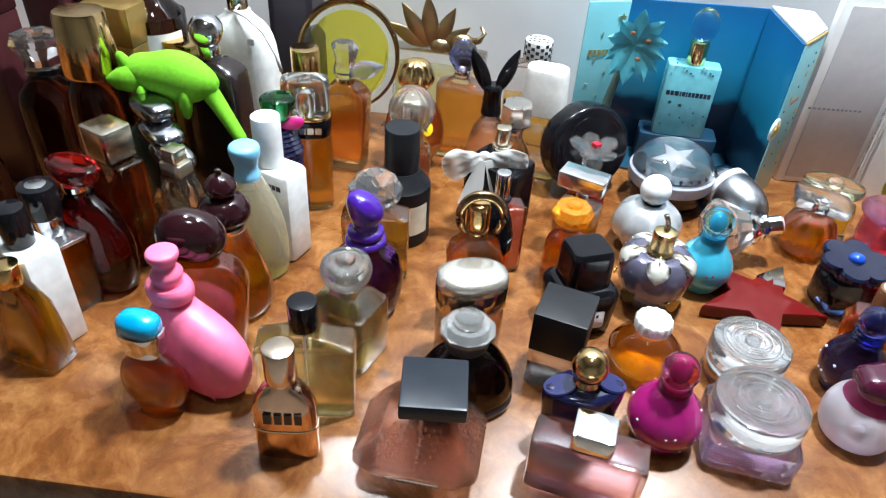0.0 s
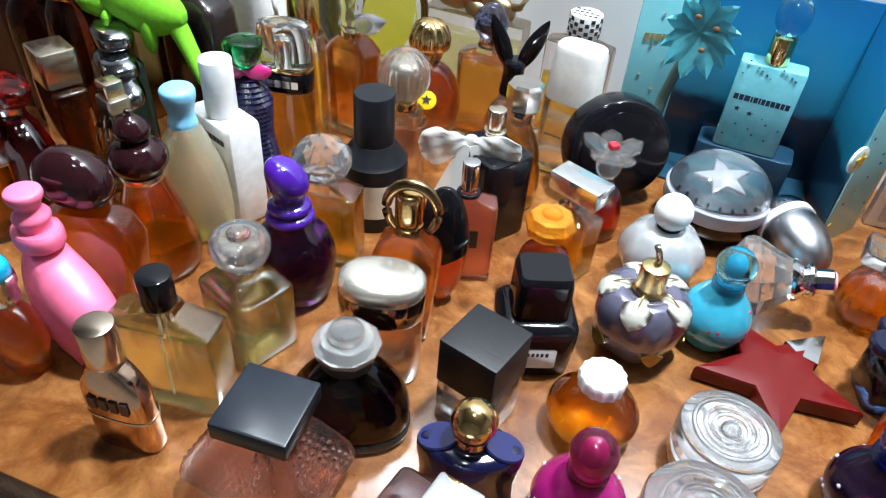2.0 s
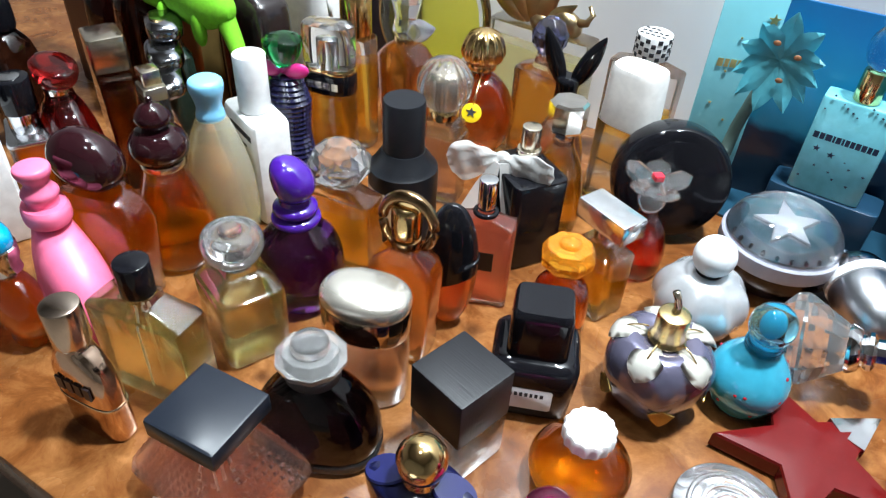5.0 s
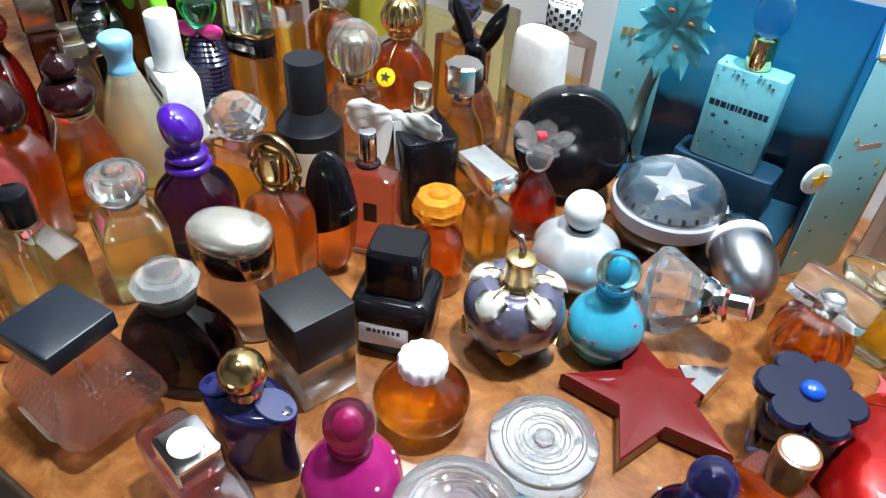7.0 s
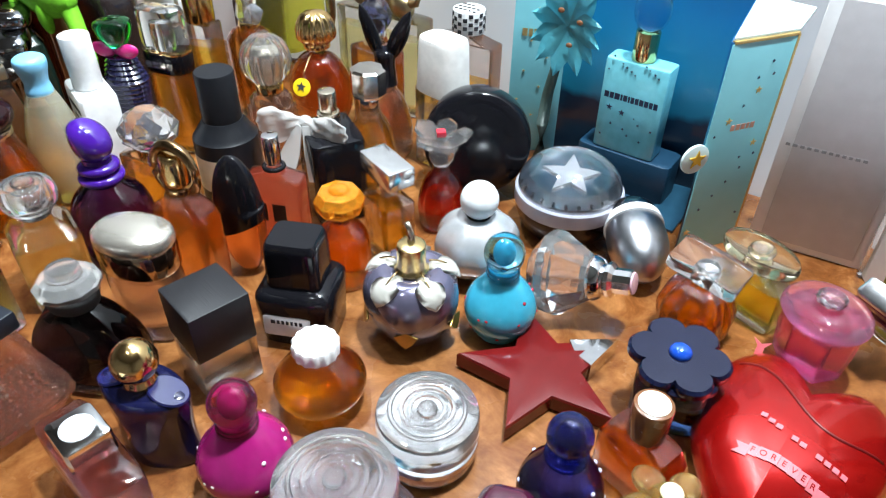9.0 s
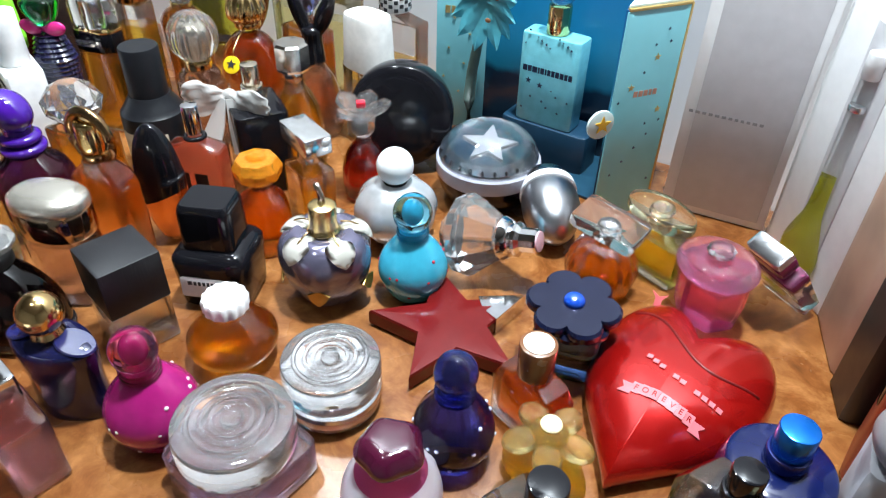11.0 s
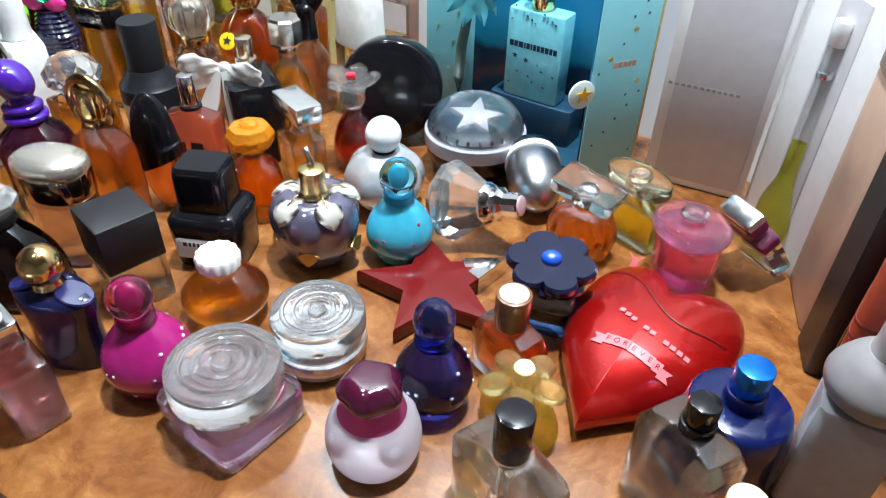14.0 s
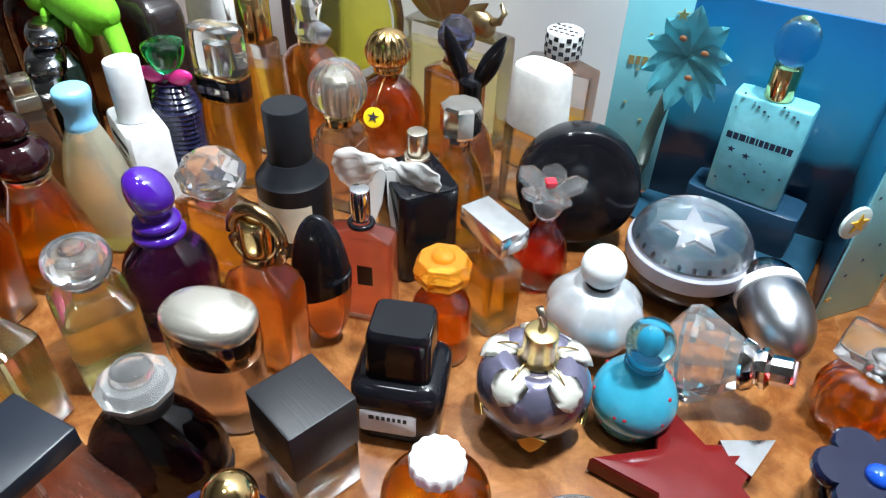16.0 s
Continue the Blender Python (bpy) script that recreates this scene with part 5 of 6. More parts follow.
def amber_wedge_bottle():
    t = thing("perfume_bottle", -232, 331, -14, "amber perfume in a wedge shaped clear glass bottle")
    filled(t, [(21, 12, 0), (22, 13, 2), (17, 11, 44), (11, 8, 56), (8, 7, 60)], 7, 48, fluid("deep_amber", (0.92, 0.46, 0.02)), 0.86, 2, 5)
    part("cap", loft(drum(8, 14, 60, 0.8)), GOLD, t)
    bars(t, at_mm(0, -13.2, 12, 90), [8, 6], 2.5, 3, INK)


def white_block_bottle():
    t = thing("perfume_bottle", -236, 354, -24, "white rectangular bottle with black round cap")
    part("body", loft(block(40, 26, 72, 0, 1.5), 12, 48), WHITE, t)
    part("cap", loft(drum(9, 26, 72, 0.9)), BLACK, t)
    bars(t, at_mm(0, -13.2, 40, 90), [10, 8], 4, 2, INK)


def silver_plate_bottle():
    t = thing("perfume_bottle", -242, 390, -30, "amber glass bottle with silver top plate and black cap", tall=0.85)
    filled(t, block(42, 26, 62, 0, 1.5), 12, 48, AMBER, 0.92, 2.5, 5)
    part("plate", loft(block(43, 27, 3, 62.3, 0.6), 14, 48), SILVER, t, "silver top plate")
    part("collar", loft(drum(9.5, 16, 65, 1)), CHROME, t)
    part("cap", loft(drum(11.5, 26, 81, 1)), BLACK, t, "black cap with silver top")
    part("cap_disc", loft(drum(6.5, 0.9, 106.8, 0.3)), SILVER, t)


def red_oval_bottle():
    red = glass("ruby_glass", (0.55, 0.02, 0.02), 0.02)
    t = thing("perfume_bottle", -230, 412, -20, "wide dark ruby glass bottle with red oval stopper", tall=1.03)
    part("body", loft(smooth_rings([(18, 12, 0), (30, 17, 3), (36, 19, 24), (34, 18, 46), (22, 14, 62), (12, 10, 70), (10, 9, 74)]), 2.3, 48), glass("dark_ruby_glass", (0.20, 0.01, 0.012), 0.02), t)
    part("neck", loft(drum(9, 6, 73, 0.8)), CHROME, t)
    part("stopper", moved(loft(smooth_rings([(10, 8, 0), (17, 12, 4), (19.5, 14, 9), (18, 13, 14), (6, 4, 15)]), 2, 48), at_mm(0, 0, 79, -6, 4, 0)), red, t, "red oval glass stopper")


def egg_cap_bottle():
    t = thing("perfume_bottle", -126, 358, 12, "amber glass bottle with large dark maroon egg cap", tall=1.1)
    filled(t, [(22, 13, 0), (24, 14.5, 2), (28, 15, 30), (30, 15, 50), (24, 13, 61), (16, 11, 66)], 4, 48, AMBER, 0.88, 2, 5)
    part("cap", moved(loft(globe(21, 15, 15.5, 0, 16), 2.4, 40), at_mm(0, 0, 81, 0, 12, 0)), MAROON, t, "glossy dark maroon egg cap")
    part("inner_tube", tube([(-10, -4, 8), (4, -8, 26), (14, -6, 14)], 2.2, 10), GOLD, t)


def bulb_cap_bottle():
    t = thing("perfume_bottle", -123, 402, 0, "amber conical glass bottle with two tier maroon cap", tall=0.973)
    filled(t, smooth_rings([(18, 18, 0), (24, 24, 3), (26, 26, 16), (20, 20, 42), (14, 14, 60), (12, 12, 68)]), 2, 48, AMBER, 0.84, 2, 5)
    part("collar", loft(drum(13, 4, 67.5, 0.8)), PALEGOLD, t)
    part("cap", loft(smooth_rings([(11, 11, 71), (16.5, 16.5, 77), (17, 17, 84), (12, 12, 91), (6, 6, 93), (9, 9, 95), (10.5, 10.5, 100), (6, 6, 106), (2.2, 2.2, 108), (2, 2, 111), (0.6, 0.6, 112)], 4), 2, 48), MAROON, t, "two tier dark maroon cap")


def sky_cap_bottle():
    t = thing("perfume_bottle", -120, 441, 14, "pale yellow frosted bottle with sky blue cap", tall=0.938)
    filled(t, smooth_rings([(17, 12, 0), (22, 15, 3), (24, 17, 22), (22, 16, 50), (15, 12, 74), (9, 9, 87)]), 2.2, 48, fluid("pale_straw_perfume", (0.95, 0.88, 0.45)), 0.82, 2.5, 4, glass("frosted_straw_glass", (0.97, 0.95, 0.78), 0.16, body=0.2))
    part("cap", loft(smooth_rings([(8.8, 8.8, 86), (9, 9, 89), (8, 8, 94), (9, 9, 100), (10.6, 10.6, 106), (10.4, 10.4, 111), (8, 8, 113)]), 2, 40), plain("sky_blue_plastic", (0.22, 0.56, 0.82), 0.35), t, "sky blue cap")


def white_bottle():
    t = thing("perfume_bottle", -115, 474, -22, "plain white rectangular bottle with white cylinder cap", tall=0.975)
    part("body", loft(block(50, 27, 76, 0, 3), 8, 48), WHITE, t)
    part("cap", loft(drum(10.5, 38, 76.3, 1)), WHITE, t)
    bars(t, at_mm(4, -13.7, 66, 90), [4, 3, 4, 4, 4, 3, 4], 4.2, 0.8, INK)
    bars(t, at_mm(4, -13.7, 58, 90), [7, 6], 1.6, 1.0, INK)


def green_cap_bottle():
    t = thing("perfume_bottle", -116, 506, 20, "ribbed navy torso bottle with green cap and pink bow", tall=0.957)
    rings = []
    for k in range(24):
        z = 3 + k * 3.7
        r = np.interp(z, [0, 20, 45, 70, 92], [15, 18, 14, 16, 9])
        rings += [(r, r * 0.8, z), (r + 1.2, (r + 1.2) * 0.8, z + 1.8)]
    part("body", loft([(13, 10, 0)] + rings, 2, 40), plain("navy_ribbed_lacquer", (0.012, 0.012, 0.045), 0.15, coat=0.6), t)
    pink = plain("fuchsia_satin", (0.62, 0.02, 0.20), 0.35)
    bow = part("bow", loft(globe(5, 4, 4, 94, 8)), pink, t, "fuchsia satin bow")
    for side in (-1, 1):
        part("loop", moved(loft(globe(9, 3, 5.5, 0, 8)), at_mm(side * 10, -4, 95, 0, -14 * side, 0)), pink, bow)
    part("cap", loft(smooth_rings([(6, 6, 97), (10, 10, 102), (13, 13, 110), (13, 13, 115), (9, 9, 117)])), glass("emerald_glass", (0.02, 0.45, 0.14), 0.03), t, "emerald green cap")


def oval_clear_cap_bottle():
    t = thing("perfume_bottle", -104, 539, 12, "slim gold perfume bottle with tall clear oval cap", tall=0.905)
    filled(t, block(38, 24, 74, 0, 2), 2.6, 48, HONEY, 0.95, 2, 4)
    part("band", loft(block(38.8, 24.8, 16, 74.2, 0.8), 2.6, 48), BLACK, t, "black and gold band")
    part("band_trim", loft(block(39.2, 25.2, 2, 90.2, 0.4), 2.6, 48), GOLD, t)
    part("cap", loft(block(38, 24, 34, 92.3, 4), 2.6, 48), CLEAR, t, "clear oval cap")
    part("pump", loft(drum(7, 22, 93, 1)), CRYSTAL, t)
    bars(t, at_mm(0, -12.8, 82, 90), [5, 5, 5, 5], 6, 1.2, PALEGOLD)


def ball_stopper_bottle():
    t = thing("perfume_bottle", -21, 560, 8, "clear faceted glass bottle with large ball stopper")
    filled(t, block(34, 26, 52, 0, 2) + [(14, 12, 58), (10, 10, 62)], 6, 48, BLUSH, 0.8, 2.5, 5)
    part("collar", loft(drum(10.5, 6, 62, 0.8)), GOLD, t)
    shape = [((1 + 0.03 * math.cos(14 * a)) * math.cos(a), (1 + 0.03 * math.cos(14 * a)) * math.sin(a)) for a in np.linspace(0, 2 * math.pi, 84, endpoint=False)]
    part("stopper", loft(globe(19, 19, 19, 86, 16), shape=shape), BRIGHT, t, "fluted crystal ball stopper")
    part("stopper_core", loft(smooth_rings([(5, 5, 70), (8, 8, 78), (9, 9, 90), (5, 5, 94)])), PALEGOLD, t)


def ribbed_gold_cap_bottle():
    t = thing("perfume_bottle", -27, 625, 0, "round amber glass bottle with ribbed gold cap and yellow tag", tall=0.936)
    filled(t, globe(28, 25, 38, 38, 14, -0.97, 0.96) + [(9, 9, 80)], 2, 48, fluid("cognac_perfume", (0.78, 0.22, 0.04)), 0.86, 1.8, 3)
    part("collar", loft(drum(11, 5, 78, 0.8)), GOLD, t)
    shape = [((1 + 0.07 * math.cos(12 * a)) * math.cos(a), (1 + 0.07 * math.cos(12 * a)) * math.sin(a)) for a in np.linspace(0, 2 * math.pi, 96, endpoint=False)]
    part("cap", loft(smooth_rings([(10, 10, 82), (15, 15, 87), (15.5, 15.5, 95), (11, 11, 105), (3, 3, 109)]), shape=shape), GOLD, t, "ribbed gold cap")
    tag = part("tag", moved(loft(drum(7.5, 1, 0, 0.3), 2, 32), at_mm(14, -38, 60, 62, 0, 15)), plain("yellow_tag", (0.85, 0.58, 0.01), 0.35), t, "round yellow tag")
    part("cord", tube([(6, -9, 82), (10, -22, 78), (13, -32, 72), (14, -36, 66)], 0.5, 6), GOLD, tag)
    part("tag_print", moved(slab(star_shape(4.5), 0, 0.4, bevel=0.1), at_mm(14, -38.9, 60.8, 62, 0, 15)), INK, tag)


def rabbit_ear_bottle():
    t = thing("perfume_bottle", 43, 623, 10, "amber glass bottle with black rabbit ear cap")
    filled(t, smooth_rings([(15, 15, 0), (20, 20, 3), (21, 21, 22), (16, 16, 44), (9, 9, 56), (8, 8, 62)]), 2, 48, BLUSH, 0.75, 2, 4)
    part("cap", loft(smooth_rings([(9.5, 9.5, 60), (9, 9, 64), (8, 8, 76), (8.5, 8.5, 84), (6, 6, 87)])), BLACK, t, "glossy black cap")
    for side in (-1, 1):
        part("ear", moved(loft(smooth_rings([(3, 2.5, 0), (6.2, 3.2, 10), (6.5, 3, 22), (3.6, 2, 34), (0.6, 0.6, 40)]), 2, 24), at_mm(side * 4, 0, 80, 0, side * 24, side * 8)), BLACK, t, "tall black ear")


def octagon_cap_bottle():
    t = thing("perfume_bottle", 65, 572, 0, "amber glass bottle with silver octagonal cap")
    filled(t, smooth_rings([(15, 15, 0), (19, 19, 3), (20, 20, 24), (15, 15, 50), (8, 8, 64), (7, 7, 72)]), 2, 48, HONEY, 0.84, 2, 4)
    part("collar", loft(drum(8, 5, 71, 0.6)), CHROME, t)
    part("cap", faceted([(12, 12, 76), (13, 13, 78), (13, 13, 94), (11, 11, 95.5)], 8, 5, 0.39), plain("silver_rose", (0.78, 0.74, 0.68), 0.12, 1.0), t, "silver octagonal cap")


def checked_cap_bottle():
    t = thing("perfume_bottle", 81, 686, -4, "flat amber glass bottle with black and white checked cap", tall=0.99)
    filled(t, block(56, 22, 84, 0, 2) + [(8, 8, 88), (7, 7, 90)], 8, 48, HONEY, 0.6, 2.5, 6)
    cap = part("cap", loft(drum(13, 18, 90, 1), 2, 48), WHITE, t, "black and white checked cap")
    for row in range(5):
        for k in range(18):
            if (row + k) % 2 == 0:
                a = 20 * k
                part("check", moved(loft(block(3.4, 0.5, 3.0, 0, 0.1), 12, 12), pose(0, 0, 0, 0, 0, a) @ at_mm(0, -13.1, 91.4 + row * 3.1)), INK, cap)
    for k in range(13):
        u, v = (k % 5 - 2) * 4.2, (k // 5 - 1) * 6
        part("check", moved(loft(block(3, 2.6, 0.4, 0, 0.1), 12, 12), at_mm(u, v, 107.9)), INK, cap)


def white_block_cap_bottle():
    t = thing("perfume_bottle", 90, 633, -12, "clear glass bottle with large white block cap", tall=0.99)
    filled(t, block(40, 26, 66, 0, 2), 8, 48, WATER, 0.7, 2.5, 6)
    bars(t, at_mm(0, -13.2, 34, 90), [3, 2, 3, 2, 3, 3, 2], 1.4, 1.2, INK)
    part("cap", loft([(20, 14, 62), (21, 15, 63), (19, 14, 100), (18, 13, 103), (15, 10, 104)], 3, 48), plain("ivory_white_cap", (0.82, 0.80, 0.77), 0.4), t, "ivory white block cap")


def blue_ball_bottle():
    t = thing("perfume_bottle", 13, 653, -8, "clear peach perfume bottle with faceted blue ball stopper", tall=1.03)
    filled(t, block(46, 24, 70, 0, 2) + [(8, 8, 75), (7, 7, 80)], 6, 48, PEACH, 0.82, 2.5, 5)
    part("collar", loft(drum(8, 5, 79, 0.6)), CHROME, t)
    part("stopper", moved(cut_crystal(14, 0, 26, 12), at_mm(0, 0, 83)), glass("sapphire_glass", (0.22, 0.25, 0.55), 0.02), t, "faceted dusk blue stopper")


def leaf_top_bottle():
    t = thing("perfume_bottle", -13, 700, -4, "wide clear glass bottle topped with gold leaves")
    filled(t, block(92, 26, 84, 0, 2), 14, 48, PALE, 0.8, 3, 6)
    gold = plain("antique_gold", (0.48, 0.36, 0.20), 0.32, 1.0)
    top = part("top", loft(globe(12, 9, 8, 88, 8)), gold, t, "antique gold leaf ornament")
    for a, s in ((-62, 1.0), (-34, 1.15), (-6, 1.2), (24, 1.05), (52, 0.9)):
        part("leaf", moved(loft(smooth_rings([(2, 1.2, 0), (7 * s, 2.2, 12), (6 * s, 2, 26 * s), (0.6, 0.6, 40 * s)]), 2, 20), at_mm(-8 + a * 0.12, -3, 86, 0, a, 0)), gold, top)
    part("beast", moved(loft(globe(13, 8, 10, 0, 10), 2, 24), at_mm(22, -2, 92, 0, 20, 0)), gold, top)
    part("trunk", tube([(30, -2, 95), (38, -2, 97), (42, -2, 104), (38, -2, 110)], [4, 3, 2.4, 1.6], 10), gold, top)


def ring_perfume():
    t = thing("perfume_bottle", -98, 668, 14, "large round yellow perfume bottle with gold rim")
    m = at_mm(0, 0, 82, 84)
    part("glass_body", moved(loft([(40, 44, -11), (44, 49, -8), (44, 49, 8), (40, 44, 11)], 2, 64), m), CLEAR, t)
    part("perfume", moved(loft([(34, 38, -7), (38, 42, 0), (34, 38, 7)], 2, 64), m), LEMON, t)
    part("rim", moved(tube([(46 * math.cos(a), 51 * math.sin(a), 0) for a in np.linspace(0, 6.283, 64, endpoint=False)], 3, 10, True), m), BRONZE, t, "antique gold rim")
    part("foot", loft(block(40, 22, 33, 0, 2), 6, 40), PALEGOLD, t)
    part("cap", loft(block(40, 18, 10, 134, 2), 5, 40), GOLD, t)


def bird_stopper_bottle():
    t = thing("perfume_bottle", -88, 612, -10, "peach perfume bottle with frosted bird stopper")
    filled(t, [(15, 12, 0), (17, 14, 2), (20, 15, 50), (21, 15, 70), (14, 12, 78), (8, 8, 82)], 5, 48, PEACH, 0.9, 2, 12)
    part("collar", loft(drum(9, 5, 81, 0.6)), GOLD, t)
    grey = glass("smoky_frosted_glass", (0.62, 0.65, 0.72), 0.2, body=0.15)
    part("stopper", faceted([(9, 8, 86), (12, 10, 90), (9, 8, 100), (13, 10, 112), (9, 7, 116)], 8, 5), BRIGHT, t, "clear cut crystal stopper")
    part("wing", moved(loft(smooth_rings([(2, 2, 0), (7, 5, 8), (8, 5, 18), (4, 3, 28), (1, 1, 34)]), 2, 28), at_mm(8, -6, 92, 0, 66, -12)), grey, t, "smoky frosted wing")


def gold_cap_bottle():
    t = thing("perfume_bottle", -116, 586, 6, "clear smoky bottle with gold cylinder cap")
    filled(t, block(30, 22, 88, 0, 2), 4, 40, HONEY, 0.8, 2, 5)
    part("cap", loft(drum(12, 30, 88.3, 1)), GOLD, t)


def tall_dark_box():
    t = thing("gift_box", -152, 690, -6, "tall black perfume box against the wall", "gift box")
    lidded_box(t, 44, 36, 176, plain("black_purple_card", (0.016, 0.012, 0.02), 0.4))


def large_white_bottle():
    t = thing("perfume_bottle", -180, 612, -14, "large white oval bottle with white string on its neck", tall=0.9)
    part("body", loft(smooth_rings([(26, 15, 0), (31, 18, 3), (33, 19, 60), (32, 18, 110), (26, 15, 134), (12, 10, 146), (10, 9, 150)], 3), 3, 48), WHITE, t)
    part("cap", loft(drum(9, 18, 150, 1)), CHROME, t)
    part("string", tube([(4, -10, 152), (18, -14, 150), (34, -16, 140), (46, -18, 122), (50, -19, 108)], 1.6, 8), plain("white_cord", (0.76, 0.76, 0.76), 0.7), t, "white cord")
    bars(t, at_mm(20, -15.5, 128, 82, 0, 14), [6], 6, 1, plain("grey_outline", (0.45, 0.45, 0.46), 0.5), "emblem")


def chrome_ball_bottle():
    t = thing("perfume_bottle", -182, 548, -8, "tall black leather look bottle with chrome ball cap", tall=0.94)
    part("body", loft(smooth_rings([(24, 15, 0), (27, 17, 3), (28, 17, 60), (27, 17, 108), (22, 14, 120), (10, 9, 126)], 3), 5, 48), plain("black_brown_lacquer", (0.018, 0.012, 0.012), 0.22, coat=0.4), t)
    part("collar", loft(drum(9, 12, 126, 1)), CHROME, t)
    part("ball", loft(smooth_rings([(9, 9, 137), (13, 13, 143), (13, 13, 152), (8, 8, 159), (2, 2, 161)]), 2, 40), CHROME, t, "chrome ball cap")


def chameleon():
    green = plain("lime_green_plush", (0.16, 0.50, 0.012), 0.85, vary=0.15, scale=300, relief=0.5)
    t = thing("plush_chameleon", -198, 506, 0, "lime green plush chameleon draped over the bottles", "plush toy", "", z=92)
    body = moved(loft(smooth_rings([(4, 5, -34), (11, 11, -28), (15, 14, -16), (20, 16, 0), (18, 15, 15), (10, 9, 28), (4, 4, 33)]), 2, 40), at_mm(2, 2, 26, 0, 96, 0))
    part("plush_body", body, green, t)
    part("head", moved(loft(smooth_rings([(2, 2, -16), (5, 5, -12), (10, 9, -3), (11, 9, 6), (7, 7, 14)]), 2, 32), at_mm(-29, -4, 24, 0, 84, 8)), green, t)
    part("jaw", moved(loft(globe(7, 5, 3.5, 0, 8), 2, 24), at_mm(-36, -6, 19, 0, 14, 0)), green, t)
    part("crest", moved(loft(globe(5, 4, 10, 0, 8), 2, 20), at_mm(-30, -3, 34, 0, -24, 0)), green, t)
    for x, y in ((-18, -10), (14, -9)):
        part("leg", moved(loft(globe(5, 5, 13, 0, 8), 2, 20), at_mm(x, y, 10, 10, 6, 0)), green, t)
    part("tail", tube([(20, 4, 27), (27, 3, 19), (35, 1, 8), (43, -2, -3), (51, -5, -14), (56, -7, -20)], [9, 7.5, 6.4, 5.6, 5, 3.4], 16), green, t)


def armour_bottle():
    t = thing("perfume_bottle", -208, 487, -20, "black scaled bottle with chrome plated cap", tall=0.87)
    part("body", loft([(16, 12, 0), (18, 14, 3), (20, 14, 60), (18, 13, 96), (12, 10, 102)], 4, 48), plain("black_green_scales", (0.010, 0.022, 0.016), 0.25, relief=1.0, scale=60, coat=0.4), t)
    for k, (y, z, a) in enumerate(((-2, 126, 0), (-12, 112, 22), (-20, 100, 38))):
        plate = moved(loft(smooth_rings([(12, 9, 0), (15, 11, 3), (15, 11, 9), (11, 8, 12)]), 3, 40), at_mm(4 + 13 * k, y * 0.6, z - 14, a * 0.5, a * 0.5, -15) @ Matrix.Diagonal((1.25, 1.1, 1.2, 1)))
        part("plate", plate, plain("dark_chrome", (0.32, 0.33, 0.36), 0.14, 1.0) if k == 0 else bpy.data.materials["dark_chrome"], t, "dark chrome plate")


def square_champagne_bottle():
    t = thing("perfume_bottle", -221, 447, -26, "tall brown glass bottle with square champagne cap", tall=0.99)
    filled(t, block(44, 22, 84, 0, 1.5), 14, 48, fluid("brown_perfume", (0.50, 0.18, 0.07)), 0.9, 2.5, 5, shell("smoke_brown_glass", (0.62, 0.44, 0.34)))
    part("cap", loft(block(27, 24, 23, 85, 1), 14, 48), PALEGOLD, t, "square champagne cap")


def small_square_bottle():
    t = thing("perfume_bottle", -170, 439, -20, "smoky stepped bottle with small square cap")
    glassy = glass("smoky_taupe_glass", (0.55, 0.48, 0.40), 0.04)
    part("body", loft([(18, 11, 0), (19, 12, 2), (19, 12, 56), (16, 10, 66), (11, 8, 74), (8, 8, 84)], 9, 48), glassy, t)
    part("neck_block", loft(block(18, 15, 9, 80, 1), 12, 40), plain("taupe_metal", (0.46, 0.42, 0.36), 0.3, 0.9), t)
    part("cap", loft(block(13.5, 12.5, 10, 89.3, 0.8), 14, 40), PALEGOLD, t)


def crown_stopper_bottle():
    t = thing("perfume_bottle", -308, 522, 10, "dark brown bottle with clear cut glass crown stopper", tall=0.83)
    part("body", loft(smooth_rings([(18, 13, 0), (24, 16, 3), (25, 17, 60), (24, 16, 104), (14, 11, 120), (9, 9, 126)], 3), 3, 48), glass("dark_brown_glass", (0.12, 0.04, 0.025), 0.02), t)
    part("stopper", faceted([(10, 10, 126), (14, 14, 128), (13, 13, 142), (20, 20, 156), (18, 18, 161), (12, 12, 158)], 8, 5), CRYSTAL, t, "cut glass crown stopper")


def gold_taper_bottle():
    t = thing("perfume_bottle", -262, 514, 0, "brown glass bottle with tall tapered gold cap")
    part("body", loft(smooth_rings([(20, 18, 0), (24, 20, 3), (24, 20, 84), (20, 17, 104), (14, 13, 111)], 3), 2.4, 48), glass("brown_glass", (0.30, 0.10, 0.05), 0.02), t)
    part("cap", loft([(21, 18, 112), (22, 19, 114), (18, 16, 156), (17, 15, 158)], 2.4, 48), GOLD, t, "tapered gold cap")
    t = thing("gift_box", -261, 560, -10, "tall gold foil perfume box", "gift box")
    lidded_box(t, 40, 26, 150, plain("gold_foil_card", (0.46, 0.30, 0.10), 0.3, 0.8))


def apothecary_bottle():
    t = thing("perfume_bottle", -246, 590, 0, "dark brown apothecary bottle with white label")
    part("body", loft(smooth_rings([(24, 24, 0), (27, 27, 3), (27, 27, 122), (25, 25, 134), (14, 14, 146), (9, 9, 152), (9, 9, 160)], 3), 2, 48), glass("apothecary_glass", (0.08, 0.03, 0.02), 0.02), t)
    bm = loft([(27.3, 27.3, 88), (27.3, 27.3, 124)], closed=False)
    bmesh.ops.delete(bm, geom=[v for v in bm.verts if v.co.y > -0.006], context="VERTS")
    part("label", bm, plain("blue_white_label", (0.68, 0.69, 0.76), 0.55), t, "white paper label")
    part("cap", loft(drum(12, 18, 160, 1)), WHITE, t)


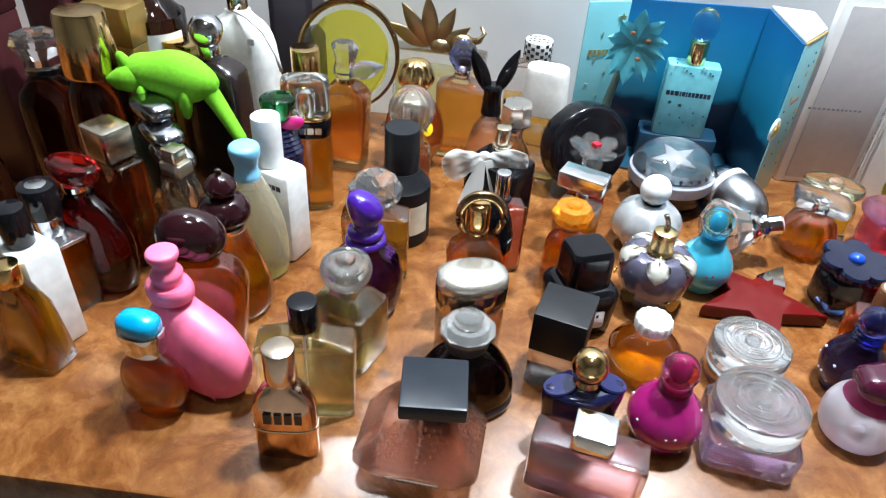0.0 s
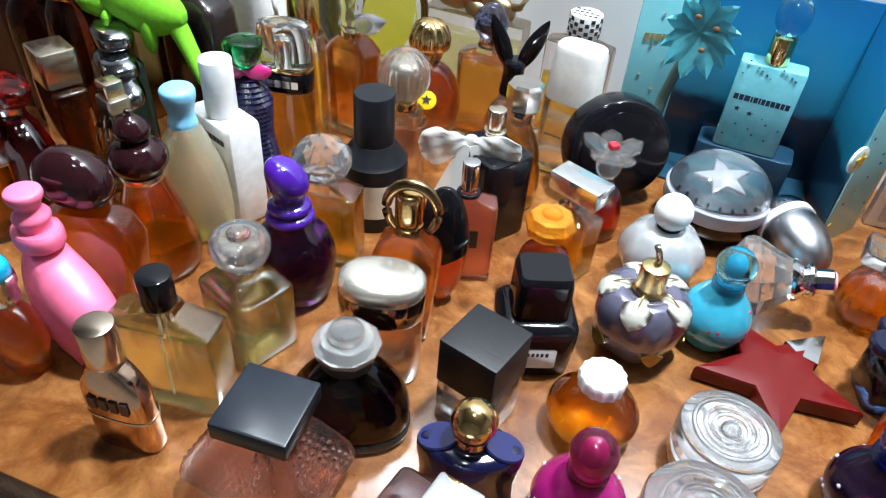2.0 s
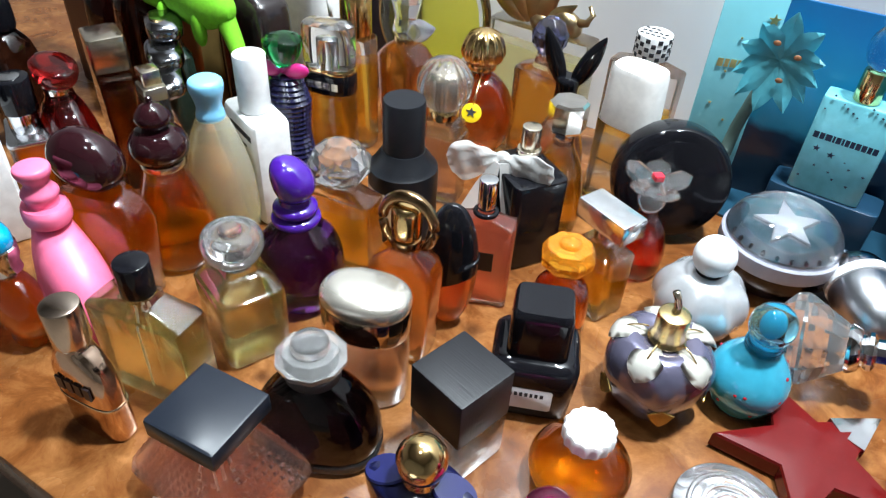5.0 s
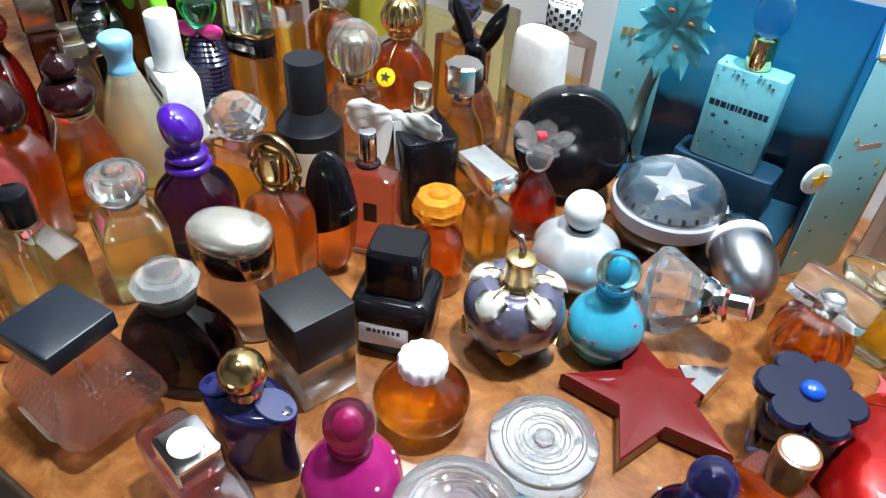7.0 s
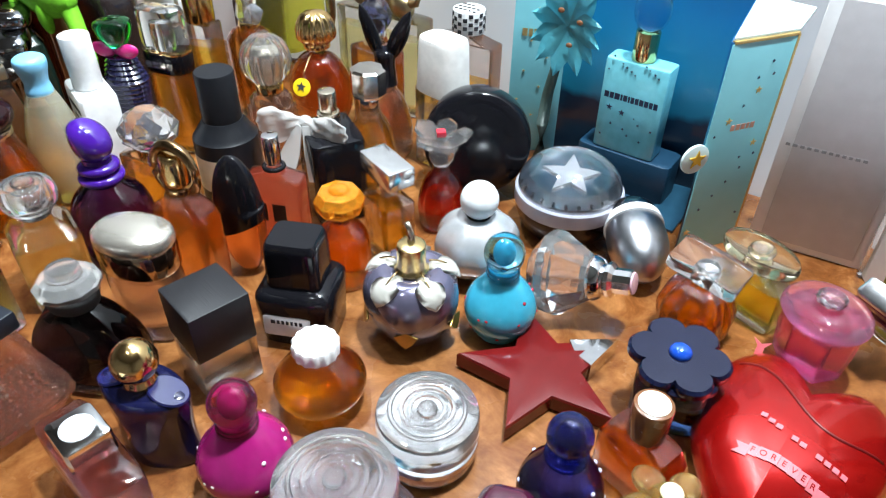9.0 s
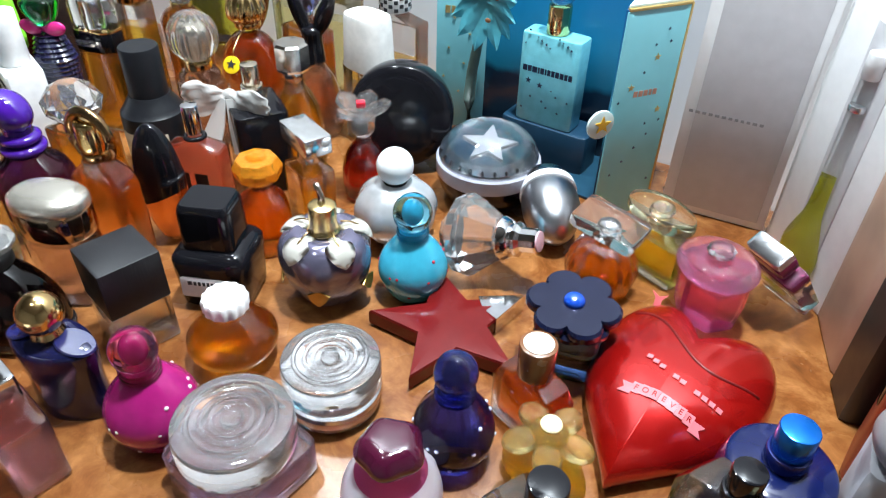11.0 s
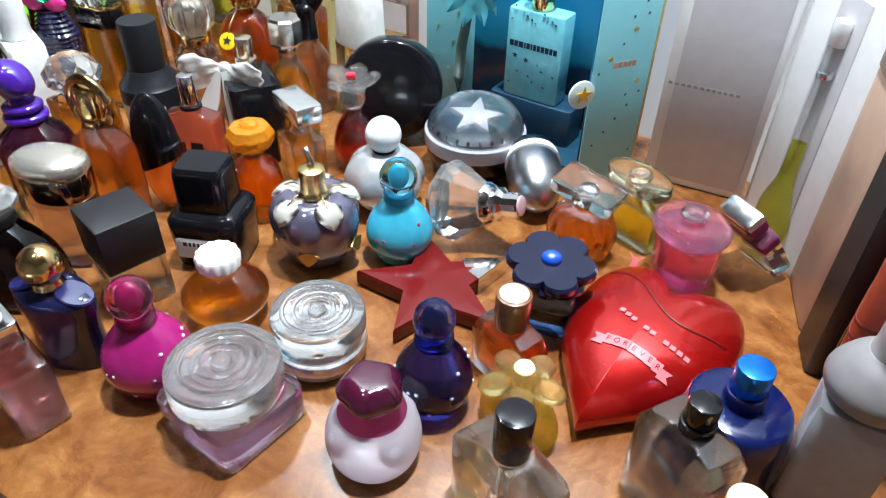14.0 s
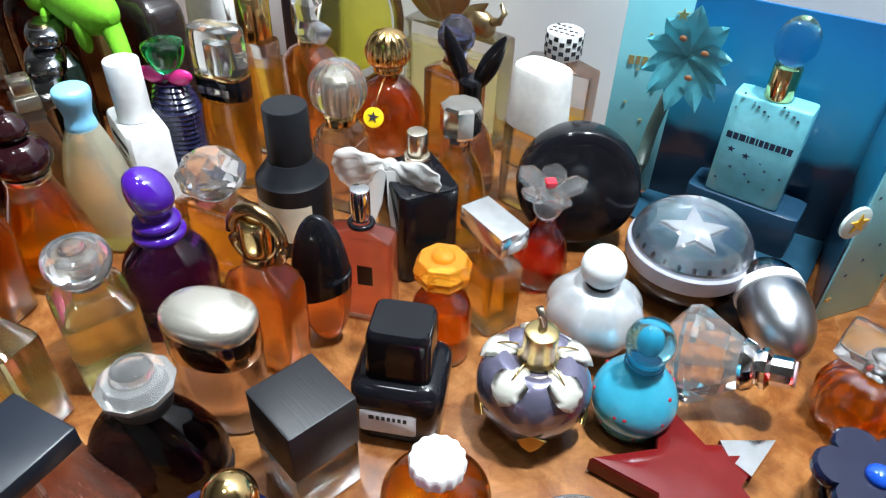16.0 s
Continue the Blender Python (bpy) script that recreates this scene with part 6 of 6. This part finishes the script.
def green_gold_box():
    t = thing("gift_box", -217, 578, -14, "olive gold square capped box behind the chameleon", "gift box", tall=0.97)
    part("body", loft(block(30, 26, 118, 0, 1), 16, 40), plain("olive_gold_foil", (0.34, 0.28, 0.06), 0.3, 0.8), t)
    part("lid", loft(block(31, 27, 4, 118.2, 0.6), 16, 40), GOLD, t)


def dark_left_bottles():
    for x, y, h, r in ((-326, 436, 112, 20), (-326, 384, 92, 18)):
        t = thing("perfume_bottle", x, y, 0, "dark tall glass bottle with black rounded cap")
        part("body", loft(smooth_rings([(r - 4, r - 5, 0), (r, r - 2, 3), (r, r - 2, h * 0.6), (r * 0.5, r * 0.5, h * 0.76)], 3), 3, 40), glass("blackish_glass", (0.05, 0.03, 0.03), 0.02), t)
        part("cap", loft(smooth_rings([(r * 0.5, r * 0.5, h * 0.76), (r * 0.62, r * 0.62, h * 0.8), (r * 0.6, r * 0.6, h * 0.96), (r * 0.3, r * 0.3, h)])), BLACK, t)
    for x, y, h in ((-362, 540, 176), (-340, 610, 190), (-294, 616, 186)):
        t = thing("gift_box", x, y, -8, "tall dark maroon perfume box", "gift box")
        lidded_box(t, 44, 36, h, plain("maroon_card", (0.05, 0.012, 0.014), 0.35))


turquoise_cap_bottle()
pink_bottle()
just_bottle()
square_clear_bottle()
round_stopper_bottle()
purple_bottle()
cut_stopper_bottle()
matt_black_bottle()
ring_cap_bottle()
lens_bottle()
coral_bottle()
orange_cap_bottle()
bar_cap_bottle()
bow_bottle()
flower_crystal_bottle()
black_disc_bottle()
dome_bottle()
egg_bottle()
pearl_ball_bottle()
apple_bottle()
jewel_ball_bottle(222, 485, (0.05, 0.42, 0.60), "sky blue bulb bottle with red stones and blue glass ball", "sky_blue", 21.5, 11.8, glass("blue_ball_glass", (0.30, 0.80, 0.95), 0.02))
gem_bottle()
pumpkin_bottle()
yellow_oval_bottle()
pink_jar()
purple_stripe_bottle()
heart_box()
flower_bottle()
star_bottle()
black_cube_bottle()
label_bottle()
oval_bottle()
dark_gem_cap_bottle()
textured_fan_bottle()
gold_ball_bottle()
white_cap_bottle()
jewel_ball_bottle(170, 327, (0.36, 0.012, 0.15), "fuchsia bulb bottle with clear stones and pink glass ball", "fuchsia", 22.5, 11, glass("magenta_ball_glass", (0.85, 0.22, 0.48), 0.02), None, (0.8, 0.7, 0.75))
pink_block_bottle()
disc_on_square_bottle()
clear_disc_bottle()
jewel_ball_bottle(303, 391, (0.004, 0.003, 0.022), "midnight blue bulb bottle with stones and blue glass ball", "midnight", 20, 10.3, glass("cobalt_ball_glass", (0.20, 0.24, 0.92), 0.02), glass("midnight_glass", (0.035, 0.035, 0.24), 0.01, body=0.02), (0.6, 0.65, 0.8))
pearl_petal_bottle()
brown_cap_bottle()
yellow_flower_bottle()
dark_cap_clear_bottle()
angular_clear_bottle()
blue_disc_bottle()
grey_mushroom_bottle()
amber_front_bottle()
red_round_box()
white_box()
tan_box()
holiday_box()
amber_wedge_bottle()
white_block_bottle()
silver_plate_bottle()
red_oval_bottle()
egg_cap_bottle()
bulb_cap_bottle()
sky_cap_bottle()
white_bottle()
green_cap_bottle()
oval_clear_cap_bottle()
ball_stopper_bottle()
ribbed_gold_cap_bottle()
rabbit_ear_bottle()
octagon_cap_bottle()
checked_cap_bottle()
white_block_cap_bottle()
blue_ball_bottle()
leaf_top_bottle()
ring_perfume()
bird_stopper_bottle()
gold_cap_bottle()
tall_dark_box()
large_white_bottle()
chrome_ball_bottle()
chameleon()
armour_bottle()
square_champagne_bottle()
small_square_bottle()
crown_stopper_bottle()
gold_taper_bottle()
apothecary_bottle()
green_gold_box()
dark_left_bottles()
